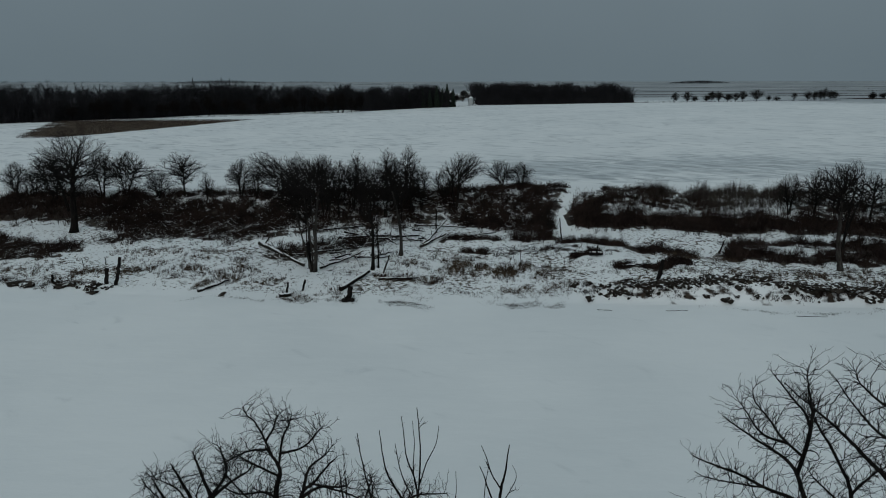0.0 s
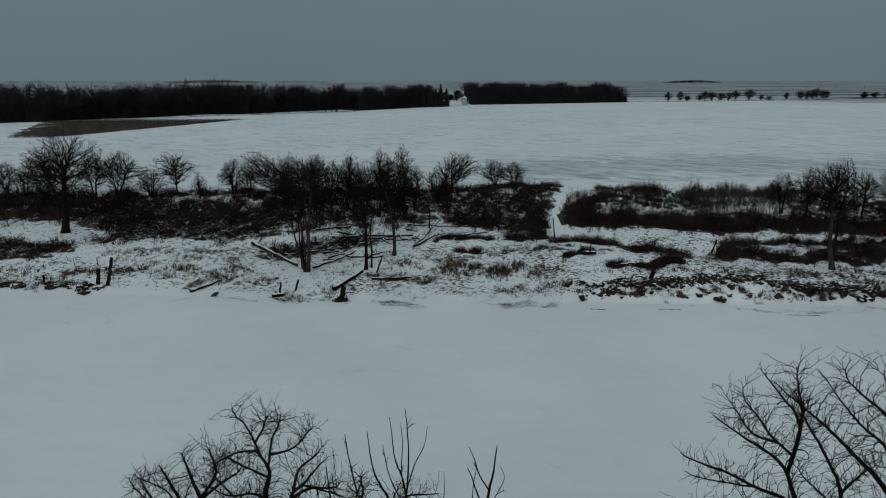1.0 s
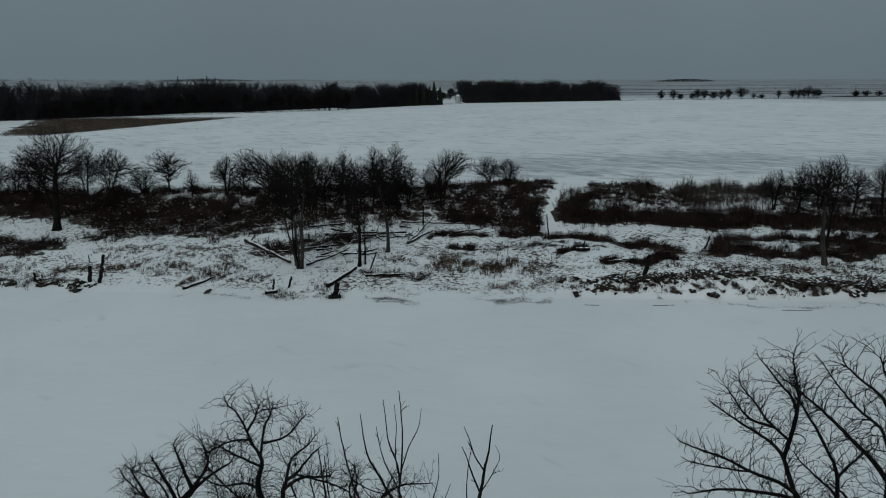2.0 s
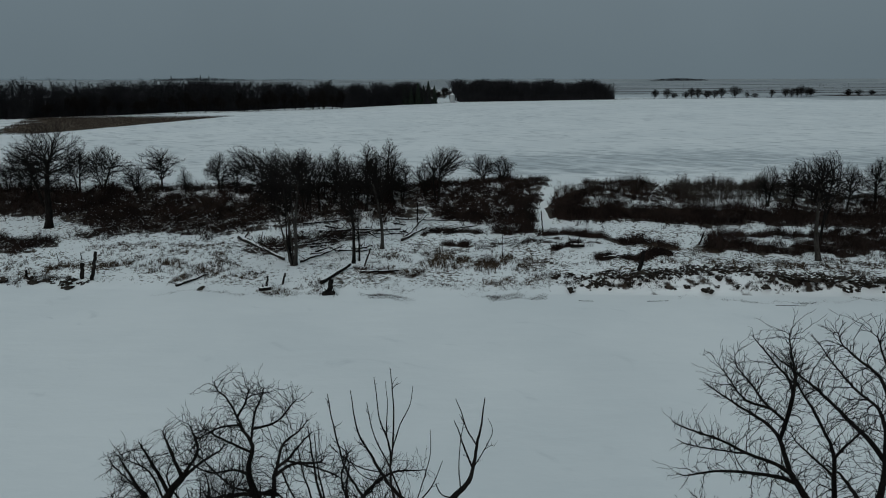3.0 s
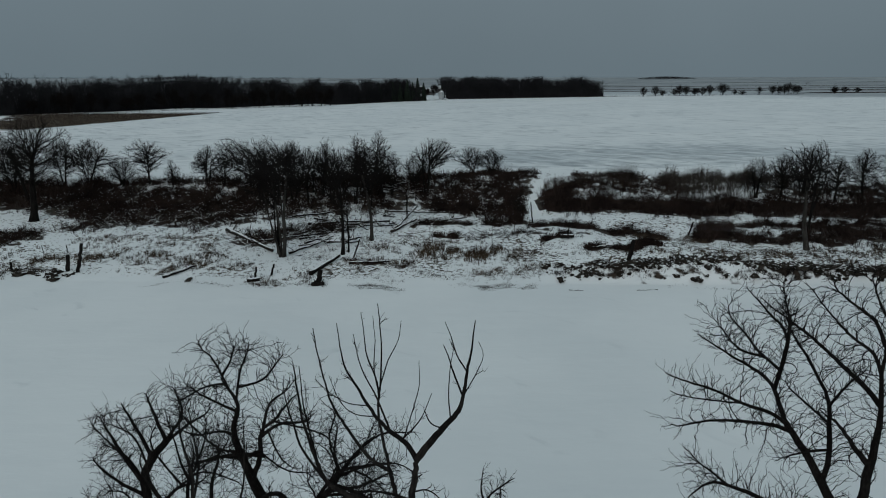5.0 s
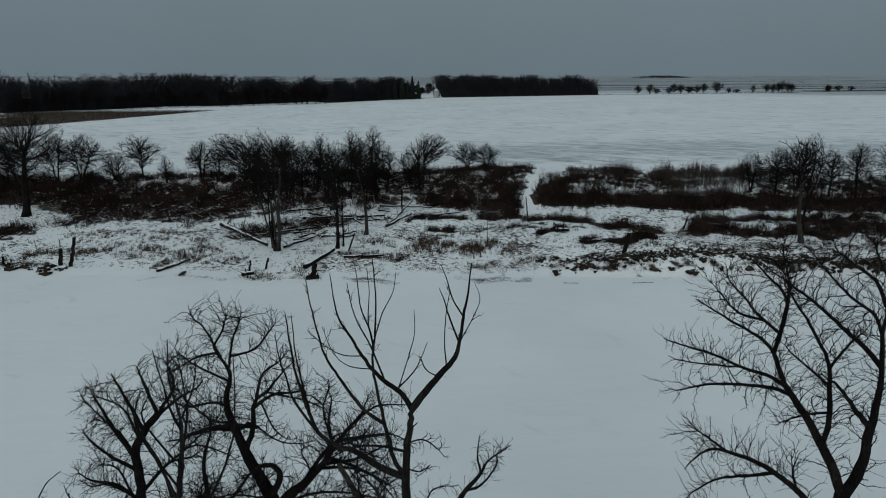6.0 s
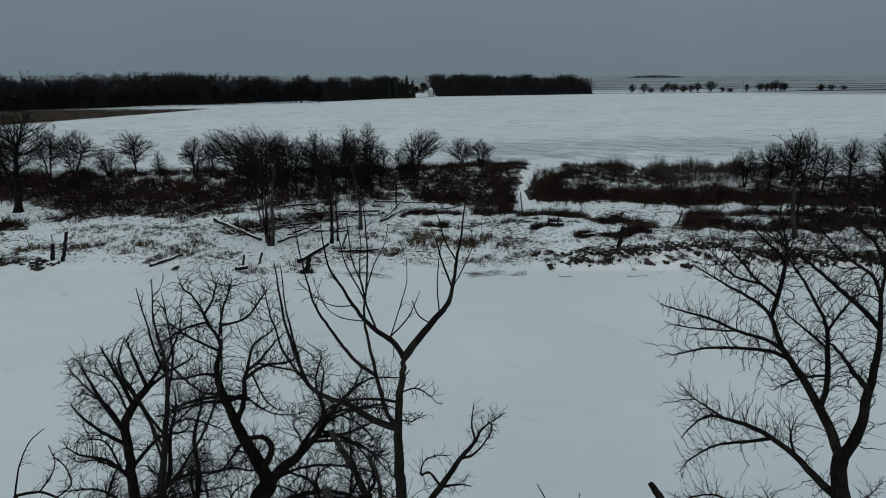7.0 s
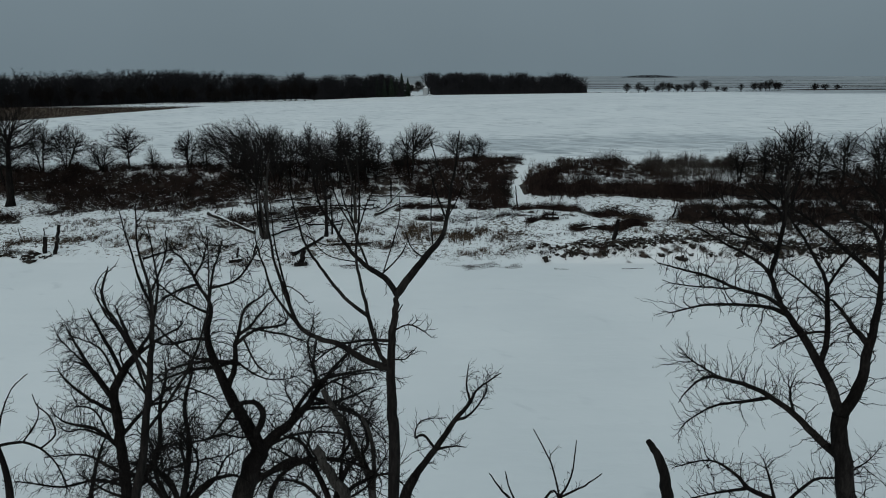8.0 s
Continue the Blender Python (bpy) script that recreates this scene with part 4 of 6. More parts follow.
boughs.append((0.045, 0.015, 1, [(-6.01, 18.0, 11.38), (-6.78, 17.85, 11.66), (-7.5, 17.7, 11.6), (-8.16, 17.55, 11.83), (-8.38, 17.4, 11.98)]))
boughs.append((0.031, 0.015, 1, [(-6.47, 18.0, 12.6), (-7.03, 18.17, 12.82), (-7.51, 18.33, 12.68), (-7.77, 18.5, 12.78)]))
boughs.append((0.030, 0.014, 1, [(-6.32, 18.0, 12.81), (-6.57, 17.83, 13.42), (-6.85, 17.67, 13.65), (-7.0, 17.5, 13.63)]))
near_tree("bare tree with a low crown of tangled fine twigs", boughs, 375, bushy=1.0)

boughs = []
boughs.append((0.060, 0.031, 0.3, [(-2.73, 10.0, 15.58), (-2.5, 10.0, 16.76), (-2.36, 10.0, 17.6), (-2.28, 10.0, 18.14)]))
boughs.append((0.031, 0.005, 0.3, [(-2.28, 10.0, 18.14), (-2.24, 10.0, 18.53), (-2.26, 10.0, 18.79), (-2.33, 10.0, 19.2), (-2.3, 10.0, 19.66)]))
boughs.append((0.019, 0.005, 0.3, [(-2.26, 10.0, 18.5), (-2.31, 9.93, 18.81), (-2.35, 9.87, 19.14), (-2.4, 9.8, 19.62)]))
boughs.append((0.019, 0.005, 0.5, [(-2.26, 10.0, 18.34), (-2.19, 10.1, 18.69), (-2.24, 10.2, 18.99), (-2.32, 10.3, 19.41)]))
boughs.append((0.014, 0.005, 0.5, [(-2.17, 10.0, 18.66), (-2.13, 10.2, 18.99), (-2.14, 10.4, 19.21)]))
boughs.append((0.020, 0.005, 0.4, [(-2.38, 10.0, 17.54), (-2.57, 10.06, 18.12), (-2.72, 10.12, 18.37), (-2.84, 10.18, 18.55), (-2.83, 10.24, 18.73), (-2.78, 10.3, 18.89)]))
boughs.append((0.015, 0.005, 0.4, [(-2.36, 10.0, 17.74), (-2.64, 10.1, 18.18), (-2.81, 10.2, 18.38), (-2.95, 10.3, 18.51)]))
boughs.append((0.021, 0.005, 0.4, [(-2.48, 10.0, 16.91), (-1.96, 10.07, 17.69), (-1.71, 10.15, 18.34), (-1.67, 10.23, 18.84), (-1.67, 10.3, 19.34)]))
boughs.append((0.016, 0.004, 0.1, [(-2.38, 10.1, 17.49), (-2.62, 10.22, 18.03), (-2.86, 10.33, 18.28), (-2.99, 10.45, 18.43), (-3.07, 10.57, 18.55), (-3.04, 10.68, 18.67), (-2.99, 10.8, 18.73)]))
boughs.append((0.014, 0.004, 0.1, [(-2.55, 10.2, 17.9), (-2.73, 10.28, 18.14), (-2.85, 10.36, 18.29), (-2.93, 10.44, 18.47), (-2.95, 10.52, 18.61), (-2.91, 10.6, 18.77)]))
near_tree("bare sapling with long upright shoots growing among larger trees", boughs, 372)

boughs = []
boughs.append((0.144, 0.077, 0.5, [(-0.84, 14.6, 11.06), (-0.89, 14.6, 12.09), (-0.91, 14.6, 12.78)]))
boughs.append((0.065, 0.016, 1, [(-0.91, 14.6, 12.78), (-1.16, 14.5, 13.71), (-1.55, 14.4, 14.05), (-2.01, 14.3, 13.86), (-2.28, 14.2, 13.41)]))
boughs.append((0.065, 0.016, 1, [(-0.91, 14.6, 12.78), (-0.63, 14.75, 13.57), (-0.22, 14.9, 13.95), (-0.32, 15.05, 14.44), (-0.75, 15.2, 14.86)]))
boughs.append((0.053, 0.016, 1, [(-0.86, 14.6, 12.97), (-0.31, 14.4, 13.53), (0.22, 14.2, 13.78), (0.53, 14.0, 13.6)]))
boughs.append((0.053, 0.017, 1, [(-0.98, 14.6, 13.09), (-1.4, 14.87, 14.04), (-1.86, 15.13, 14.15), (-2.22, 15.4, 14.39)]))
boughs.append((0.033, 0.010, 0.8, [(-0.76, 14.6, 13.21), (-0.63, 14.8, 14.29), (-0.67, 15.0, 15.13), (-0.51, 15.2, 15.62)]))
boughs.append((0.067, 0.010, 1, [(-2.11, 14.6, 12.15), (-2.07, 14.54, 13.06), (-1.96, 14.49, 13.45), (-1.67, 14.43, 13.83), (-1.24, 14.37, 14.02), (-0.71, 14.31, 14.07), (-0.19, 14.26, 13.88), (0.33, 14.2, 13.6)]))
boughs.append((0.042, 0.011, 1, [(-0.9, 14.6, 12.84), (-1.43, 14.8, 13.23), (-1.89, 15.0, 13.25), (-2.38, 15.2, 13.01)]))
boughs.append((0.028, 0.011, 1, [(-1.14, 14.4, 14.0), (-1.3, 14.57, 14.32), (-1.04, 14.73, 14.52), (-0.64, 14.9, 14.35)]))
boughs.append((0.028, 0.010, 1, [(-0.72, 14.4, 14.02), (-0.49, 14.27, 14.46), (-0.56, 14.13, 14.99), (-0.84, 14.0, 15.28)]))
boughs.append((0.028, 0.010, 1, [(-0.2, 14.4, 13.79), (-0.3, 14.53, 14.19), (-0.19, 14.67, 14.46), (-0.3, 14.8, 14.69)]))
boughs.append((0.028, 0.011, 1, [(-1.45, 14.4, 13.9), (-1.8, 14.7, 14.03), (-2.18, 15.0, 13.99)]))
boughs.append((0.034, 0.010, 1, [(-0.88, 14.6, 12.9), (-0.32, 14.4, 13.32), (0.02, 14.2, 13.9), (0.24, 14.0, 14.47)]))
near_tree("low bare tree with arching limbs under taller trees", boughs, 371, bushy=1.6)

boughs = []
boughs.append((0.172, 0.091, 0.5, [(-4.71, 16.4, 9.48), (-4.48, 16.4, 10.93), (-4.37, 16.4, 11.71)]))
boughs.append((0.077, 0.019, 1, [(-4.37, 16.4, 11.71), (-4.54, 16.2, 12.67), (-5.07, 16.0, 13.14), (-5.56, 15.8, 13.15)]))
boughs.append((0.077, 0.020, 1, [(-4.37, 16.4, 11.71), (-3.85, 16.6, 12.25), (-3.28, 16.8, 12.29), (-2.91, 17.0, 11.89)]))
boughs.append((0.063, 0.018, 1, [(-4.4, 16.4, 11.57), (-4.15, 16.27, 12.68), (-4.15, 16.13, 13.56), (-3.77, 16.0, 14.19)]))
boughs.append((0.064, 0.021, 1, [(-4.44, 16.4, 11.36), (-5.26, 16.53, 11.87), (-6.01, 16.67, 12.09), (-6.63, 16.8, 12.45)]))
boughs.append((0.064, 0.018, 1, [(-4.44, 16.4, 11.36), (-4.7, 16.13, 12.65), (-4.64, 15.87, 13.59), (-4.83, 15.6, 14.12)]))
boughs.append((0.063, 0.013, 1, [(-4.41, 16.4, 11.5), (-4.98, 16.27, 12.58), (-5.62, 16.13, 12.69), (-6.18, 16.0, 12.4)]))
boughs.append((0.050, 0.013, 1, [(-4.37, 16.4, 11.71), (-4.01, 16.6, 12.61), (-4.15, 16.8, 13.05), (-4.66, 17.0, 13.37)]))
boughs.append((0.050, 0.013, 1, [(-5.27, 16.4, 12.58), (-5.66, 16.27, 12.87), (-6.13, 16.13, 13.3), (-6.86, 16.0, 13.34)]))
boughs.append((0.050, 0.013, 1, [(-4.26, 16.4, 11.77), (-3.66, 16.57, 12.34), (-3.42, 16.73, 12.78), (-2.95, 16.9, 12.94)]))
boughs.append((0.040, 0.012, 1, [(-4.59, 16.4, 12.2), (-4.79, 16.2, 13.15), (-4.22, 16.0, 13.63), (-3.7, 15.8, 13.79)]))
near_tree("low bushy bare tree under taller trees", boughs, 387, bushy=2.3)

boughs = []
boughs.append((0.068, 0.028, 0.2, [(-5.35, 12.0, 14.23), (-5.25, 12.0, 15.17), (-5.32, 12.0, 15.81)]))
boughs.append((0.025, 0.011, 0.5, [(-5.3, 12.0, 15.94), (-5.02, 12.1, 15.8), (-4.78, 12.2, 15.58), (-4.67, 12.3, 15.24), (-4.64, 12.4, 14.84)]))
boughs.append((0.014, 0.007, 0.4, [(-4.99, 12.0, 15.81), (-4.85, 12.13, 16.03), (-4.84, 12.27, 16.14), (-4.9, 12.4, 16.26)]))
boughs.append((0.015, 0.006, 0.2, [(-5.33, 12.0, 15.94), (-5.16, 11.93, 16.32), (-4.93, 11.87, 16.74), (-4.65, 11.8, 16.99)]))
boughs.append((0.015, 0.007, 0.4, [(-4.68, 12.0, 15.69), (-4.54, 12.07, 15.92), (-4.62, 12.15, 16.17), (-4.81, 12.23, 16.3), (-4.9, 12.3, 16.46)]))
near_tree("bare tree with bowed outer limbs", boughs, 369)

boughs = []
boughs.append((0.157, 0.090, 0.3, [(0.46, 15.0, 11.2), (0.44, 15.0, 12.51), (0.71, 15.0, 13.24)]))
boughs.append((0.077, 0.016, 0.9, [(0.71, 15.0, 13.24), (1.11, 15.0, 13.81), (1.5, 15.0, 14.41), (1.79, 15.0, 14.8), (1.93, 15.0, 15.05), (2.39, 15.0, 15.39)]))
boughs.append((0.033, 0.008, 0.8, [(1.44, 15.0, 14.35), (1.76, 14.87, 14.59), (2.04, 14.73, 15.06), (2.06, 14.6, 15.41)]))
boughs.append((0.024, 0.008, 0.6, [(1.79, 15.0, 14.8), (1.73, 15.15, 15.11), (1.79, 15.3, 15.46)]))
boughs.append((0.033, 0.008, 0.8, [(1.11, 15.0, 13.81), (0.89, 15.1, 14.07), (0.72, 15.2, 13.96), (0.84, 15.3, 14.27), (1.36, 15.4, 14.27)]))
boughs.append((0.033, 0.008, 0.8, [(1.05, 15.0, 13.75), (1.42, 14.75, 14.0), (1.67, 14.5, 14.11)]))
near_tree("bare tree with one long slanting bough", boughs, 384)

boughs = []
boughs.append((0.143, 0.131, 0.1, [(8.57, 13.2, 13.03), (8.27, 13.2, 14.07), (8.06, 13.2, 15.23)]))
boughs.append((0.085, 0.011, 0.7, [(8.08, 13.2, 15.22), (7.96, 13.44, 15.68), (7.87, 13.67, 15.96), (7.74, 13.91, 16.3), (7.56, 14.15, 16.64), (7.44, 14.38, 16.88), (7.43, 14.62, 17.12), (7.38, 14.85, 17.38), (7.18, 15.09, 17.58), (6.76, 15.33, 17.8), (6.38, 15.56, 18.03), (6.21, 15.8, 18.11)]))
boughs.append((0.043, 0.011, 0.8, [(7.26, 14.3, 17.75), (7.48, 14.66, 18.22), (7.58, 15.02, 18.48), (7.49, 15.38, 18.64), (7.35, 15.74, 18.87), (7.3, 16.1, 18.99)]))
boughs.append((0.034, 0.011, 0.8, [(7.28, 14.4, 18.45), (7.52, 14.73, 18.71), (7.58, 15.07, 19.04), (7.66, 15.4, 19.35)]))
boughs.append((0.031, 0.011, 0.9, [(7.16, 14.6, 17.76), (7.08, 14.9, 18.06), (6.89, 15.2, 18.36), (6.76, 15.5, 18.54), (6.81, 15.8, 18.69)]))
boughs.append((0.028, 0.011, 0.9, [(6.96, 14.6, 17.88), (6.75, 15.03, 18.07), (6.65, 15.47, 18.23), (6.63, 15.9, 18.34)]))
boughs.append((0.042, 0.010, 0.6, [(7.38, 14.2, 16.87), (7.18, 14.42, 17.01), (6.72, 14.63, 17.11), (6.26, 14.85, 17.29), (5.78, 15.07, 17.39), (5.52, 15.28, 17.43), (5.5, 15.5, 17.4)]))
boughs.append((0.018, 0.008, 0.6, [(6.76, 14.7, 17.08), (6.17, 14.87, 17.08), (5.68, 15.03, 17.11), (5.5, 15.2, 17.14)]))
boughs.append((0.042, 0.010, 0.6, [(7.36, 14.0, 16.77), (7.1, 14.14, 16.9), (6.58, 14.28, 16.92), (6.0, 14.42, 16.88), (5.53, 14.56, 16.71), (5.36, 14.7, 16.67)]))
boughs.append((0.052, 0.010, 0.8, [(7.83, 13.6, 15.98), (8.04, 13.81, 16.39), (8.1, 14.03, 16.96), (8.16, 14.24, 17.32), (8.07, 14.45, 17.65), (7.89, 14.66, 18.06), (7.72, 14.88, 18.38), (7.64, 15.09, 18.72), (7.69, 15.3, 18.98)]))
boughs.append((0.027, 0.010, 0.9, [(8.0, 13.9, 17.1), (7.74, 14.13, 17.29), (7.53, 14.37, 17.47), (7.48, 14.6, 17.59)]))
boughs.append((0.027, 0.010, 0.9, [(8.03, 14.0, 17.36), (8.11, 13.8, 17.76), (8.19, 13.6, 18.09), (8.21, 13.4, 18.31)]))
boughs.append((0.097, 0.030, 0.5, [(8.08, 13.2, 15.22), (8.4, 13.31, 15.7), (8.54, 13.43, 16.3), (8.68, 13.54, 16.78), (8.78, 13.66, 17.27), (8.78, 13.77, 18.07), (8.85, 13.89, 18.66), (8.91, 14.0, 19.22)]))
boughs.append((0.053, 0.026, 0.8, [(8.6, 13.5, 16.34), (8.45, 13.68, 16.61), (8.25, 13.85, 16.92), (8.13, 14.02, 17.07), (7.99, 14.2, 17.16)]))
boughs.append((0.045, 0.011, 0.8, [(8.9, 13.8, 17.4), (8.69, 14.06, 17.69), (8.43, 14.31, 17.95), (8.23, 14.57, 18.18), (7.96, 14.83, 18.43), (7.73, 15.09, 18.62), (7.51, 15.34, 18.79), (7.35, 15.6, 18.94)]))
boughs.append((0.035, 0.011, 0.9, [(8.9, 13.8, 18.01), (8.77, 14.08, 18.33), (8.54, 14.36, 18.53), (8.35, 14.64, 18.79), (8.21, 14.92, 19.03), (8.16, 15.2, 19.22)]))
boughs.append((0.035, 0.011, 0.9, [(8.86, 13.8, 18.56), (8.71, 14.05, 18.95), (8.41, 14.3, 19.22), (8.27, 14.55, 19.38), (8.25, 14.8, 19.58)]))
boughs.append((0.027, 0.010, 0.9, [(8.8, 13.8, 18.99), (8.74, 14.1, 19.36), (8.78, 14.4, 19.65)]))
boughs.append((0.072, 0.018, 0.6, [(8.12, 13.2, 14.39), (7.86, 13.56, 14.69), (7.67, 13.91, 14.9), (7.24, 14.27, 15.18), (6.86, 14.63, 15.24), (6.46, 14.99, 15.19), (6.28, 15.34, 14.76), (6.25, 15.7, 14.3)]))
boughs.append((0.034, 0.011, 0.7, [(7.27, 14.2, 15.06), (6.89, 14.4, 14.93), (6.5, 14.6, 14.77), (6.11, 14.8, 14.39), (5.98, 15.0, 13.97)]))
boughs.append((0.028, 0.011, 1, [(6.93, 15.0, 15.09), (6.64, 15.27, 15.18), (6.43, 15.53, 15.29), (6.29, 15.8, 15.38)]))
boughs.append((0.027, 0.008, 1, [(7.57, 13.8, 15.0), (7.41, 13.7, 15.44), (7.4, 13.6, 15.76)]))
boughs.append((0.027, 0.009, 0.9, [(7.88, 13.6, 16.61), (7.63, 13.87, 16.49), (7.44, 14.13, 16.25), (7.39, 14.4, 16.0)]))
near_tree("large bare tree with a forked trunk and arching low limb", boughs, 382, bushy=1.1, stout=1.22)

boughs = []
boughs.append((0.140, 0.067, 0.3, [(9.93, 16.0, 10.08), (9.37, 16.0, 11.3), (8.8, 16.0, 11.68)]))
boughs.append((0.067, 0.015, 1, [(8.8, 16.0, 11.68), (8.17, 16.0, 12.0), (7.81, 16.0, 12.39), (7.2, 16.0, 12.74), (6.38, 16.0, 12.59)]))
boughs.append((0.041, 0.013, 1, [(8.17, 16.0, 12.0), (7.6, 16.25, 11.76), (6.94, 16.5, 11.43)]))
boughs.append((0.043, 0.013, 1, [(9.08, 16.0, 11.53), (9.57, 15.88, 12.23), (10.0, 15.75, 12.36), (10.5, 15.62, 12.76), (10.72, 15.5, 13.24)]))
boughs.append((0.042, 0.013, 1, [(8.8, 16.0, 11.68), (8.74, 16.25, 12.17), (8.71, 16.5, 12.46)]))
near_tree("small twiggy bare tree beneath a larger one", boughs, 383, bushy=1.0)

boughs = []
boughs.append((0.135, 0.048, 0, [(5.44, 13.4, 12.32), (5.22, 13.4, 13.5), (5.1, 13.4, 14.08), (4.92, 13.4, 14.51), (4.76, 13.4, 14.74)]))
near_tree("broken dead trunk leaning over the river bank", boughs, 385, dead=True)

boughs = []
boughs.append((0.059, 0.030, 0.2, [(2.35, 11.0, 13.86), (2.16, 11.0, 14.79), (2.03, 11.0, 15.2)]))
boughs.append((0.024, 0.009, 0.5, [(2.03, 11.0, 15.2), (1.82, 11.0, 15.43), (1.63, 11.0, 15.71)]))
boughs.append((0.021, 0.007, 0.6, [(2.16, 11.0, 14.79), (2.49, 11.0, 15.4), (2.61, 11.0, 15.3), (2.48, 11.0, 15.83), (2.22, 11.0, 16.35)]))
boughs.append((0.018, 0.006, 0.6, [(2.58, 11.0, 15.31), (2.79, 11.1, 15.54), (2.87, 11.2, 16.05)]))
boughs.append((0.018, 0.006, 0.6, [(2.61, 11.0, 15.3), (2.93, 10.9, 15.53), (3.13, 10.8, 15.77)]))
boughs.append((0.018, 0.006, 0.5, [(2.03, 11.0, 15.2), (1.9, 10.9, 15.53), (1.82, 10.8, 15.85)]))
near_tree("slender bare tree with sparse upright shoots", boughs, 378, dead=True)

boughs = []
boughs.append((0.075, 0.05, 0, [(-0.1, 14.6, 12.93), (-0.39, 14.6, 14.04), (-0.71, 14.6, 14.75), (-0.98, 14.6, 15.33)]))
boughs.append((0.05, 0.03, 0, [(-0.15, 14.6, 13.1), (-0.09, 14.5, 14.2), (-0.27, 14.4, 14.9)]))
near_tree("leaning dead tree with pale weathered bark and a broken top", boughs, 391, dead=True, bark=PALE_BARK)

boughs = []
boughs.append((0.11, 0.08, 0, [(-0.61, 14.2, 13.1), (-0.8, 14.2, 13.7), (-1.1, 14.2, 14.35)]))
near_tree("thick leaning snag with pale bark among low trees", boughs, 392, dead=True, bark=PALE_BARK)


# ---- brush, saplings and grass: too many to count ----
R = np.random.RandomState(7)


def sticks(name, a, b, ra, rb, mat, label, category, fine=()):
    """One mesh of many thin three-sided stems that run from the points a to a tip at b; fine: a, b and width of lesser twigs."""
    n = len(a)
    d = b - a
    d = d / np.maximum(np.linalg.norm(d, axis=1, keepdims=True), 1e-6)
    ref = np.where(np.abs(d[:, 2:3]) > 0.8, np.array([[1.0, 0, 0]]), np.array([[0, 0, 1.0]]))
    s = np.cross(d, ref)
    s /= np.maximum(np.linalg.norm(s, axis=1, keepdims=True), 1e-6)
    u = np.cross(d, s)
    r = np.asarray(ra).reshape(-1, 1)
    v = np.stack([a + (s * math.cos(2.0944 * q) + u * math.sin(2.0944 * q)) * r for q in range(3)] + [b], 1).reshape(-1, 3)
    f = (np.array([[0, 1, 3], [1, 2, 3], [2, 0, 3]]).reshape(1, 3, 3) + (np.arange(n) * 4).reshape(-1, 1, 1)).reshape(-1, 3)
    if len(fine):
        p, q, w = fine
        side = np.cross(q - p, R.randn(len(p), 3))
        side *= w / np.maximum(np.linalg.norm(side, axis=1, keepdims=True), 1e-6)
        f = np.concatenate([f, np.arange(len(p) * 3).reshape(-1, 3) + len(v)])
        v = np.concatenate([v, np.stack([p - side, p + side, q], 1).reshape(-1, 3)])
    me = bpy.data.meshes.new(name)
    me.from_pydata(v.tolist(), [], f.tolist())
    me.materials.append(mat)
    return tagged(new(name, me), label, category, kind="stuff")


def in_belts(belts, ice_too=False):
    """Random feet of shrubs, and their heights."""
    xs, ys, hs = [], [], []
    for x0, y0, x1, y1, half, count, low, high, litter in belts:
        u, w = R.rand(count) * 1.06 - 0.03 + R.randn(count) * 0.03, R.randn(count) * half * 0.66
        along = np.array([x1 - x0, y1 - y0]) / math.hypot(x1 - x0, y1 - y0)
        xs.append(x0 + u * (x1 - x0) - w * along[1])
        ys.append(y0 + u * (y1 - y0) + w * along[0])
        hs.append(low + (high - low) * R.rand(count) ** 1.5)
    x, y, h = np.concatenate(xs), np.concatenate(ys), np.concatenate(hs)
    y = y + sway(x)
    clump = np.sin(0.9 * x + 1.3 * np.sin(0.6 * y)) + np.sin(1.5 * y + 0.5 * x + 1.7 * np.sin(0.37 * x)) + 0.6 * np.sin(2.3 * x - 1.1 * y)
    h = h * np.clip(0.86 + 0.26 * clump, 0.4, 1.5)
    keep = ~on_path(x, y) & (shore(x, y) > (0.5 if ice_too is False else -4)) & (clump > np.where((y < 100) & (x > 16), -0.9, -1.5) + 0.5 * R.randn(len(x)))
    return x[keep], y[keep], h[keep]


def shrubs(name, belts, mat, label, stems=9, side=3, thick=0.016, spread_by=0.5, more=1.0):
    belts = [(*b[:5], int(b[5] * more), *b[6:]) for b in belts]
    x, y, h = in_belts(belts)
    x, y, h = (np.repeat(v, stems) for v in (x, y, h))
    n = len(x)
    turn, out = R.rand(n) * 6.283, R.rand(n) ** 0.7 * spread_by
    h = h * (0.6 + 0.5 * R.rand(n))
    foot = np.stack([x + R.randn(n) * 0.18, y + R.randn(n) * 0.18, land(x, y) - 0.15], 1)
    tip = foot + np.stack([np.cos(turn) * out * h + R.randn(n) * 0.12, np.sin(turn) * out * h + R.randn(n) * 0.12, h + 0.15], 1)
    p, q = [], []
    for k in range(side):
        start = foot + (tip - foot) * (0.2 + 0.75 * R.rand(n, 1))
        p.append(start)
        q.append(start + np.stack([R.randn(n) * 0.26, R.randn(n) * 0.26, 0.10 + R.rand(n) * 0.28], 1) * h.reshape(-1, 1) ** 0.6)
    sticks(name, foot, tip, np.full(n, thick), None, mat, label, "brush", (np.concatenate(p), np.concatenate(q), thick * 0.66))


shrubs("brush", BELTS, BRUSH, "dense reddish-brown leafless brush covering the bank slope", 6, 3, 0.030, 0.6, 1.34)
shrubs("sapling_stand", [(44, 117, 62, 117, 3.2, 800, 1.4, 2.8, 0.5), (44, 121, 68, 121, 1.2, 1100, 1.2, 2.2, 0.5), (24, 121, 46, 122, 1.6, 260, 0.8, 1.8, 0)], SAPLING,
       "thin upright bare saplings standing close together in snow", 2, 5, 0.032, 0.12)

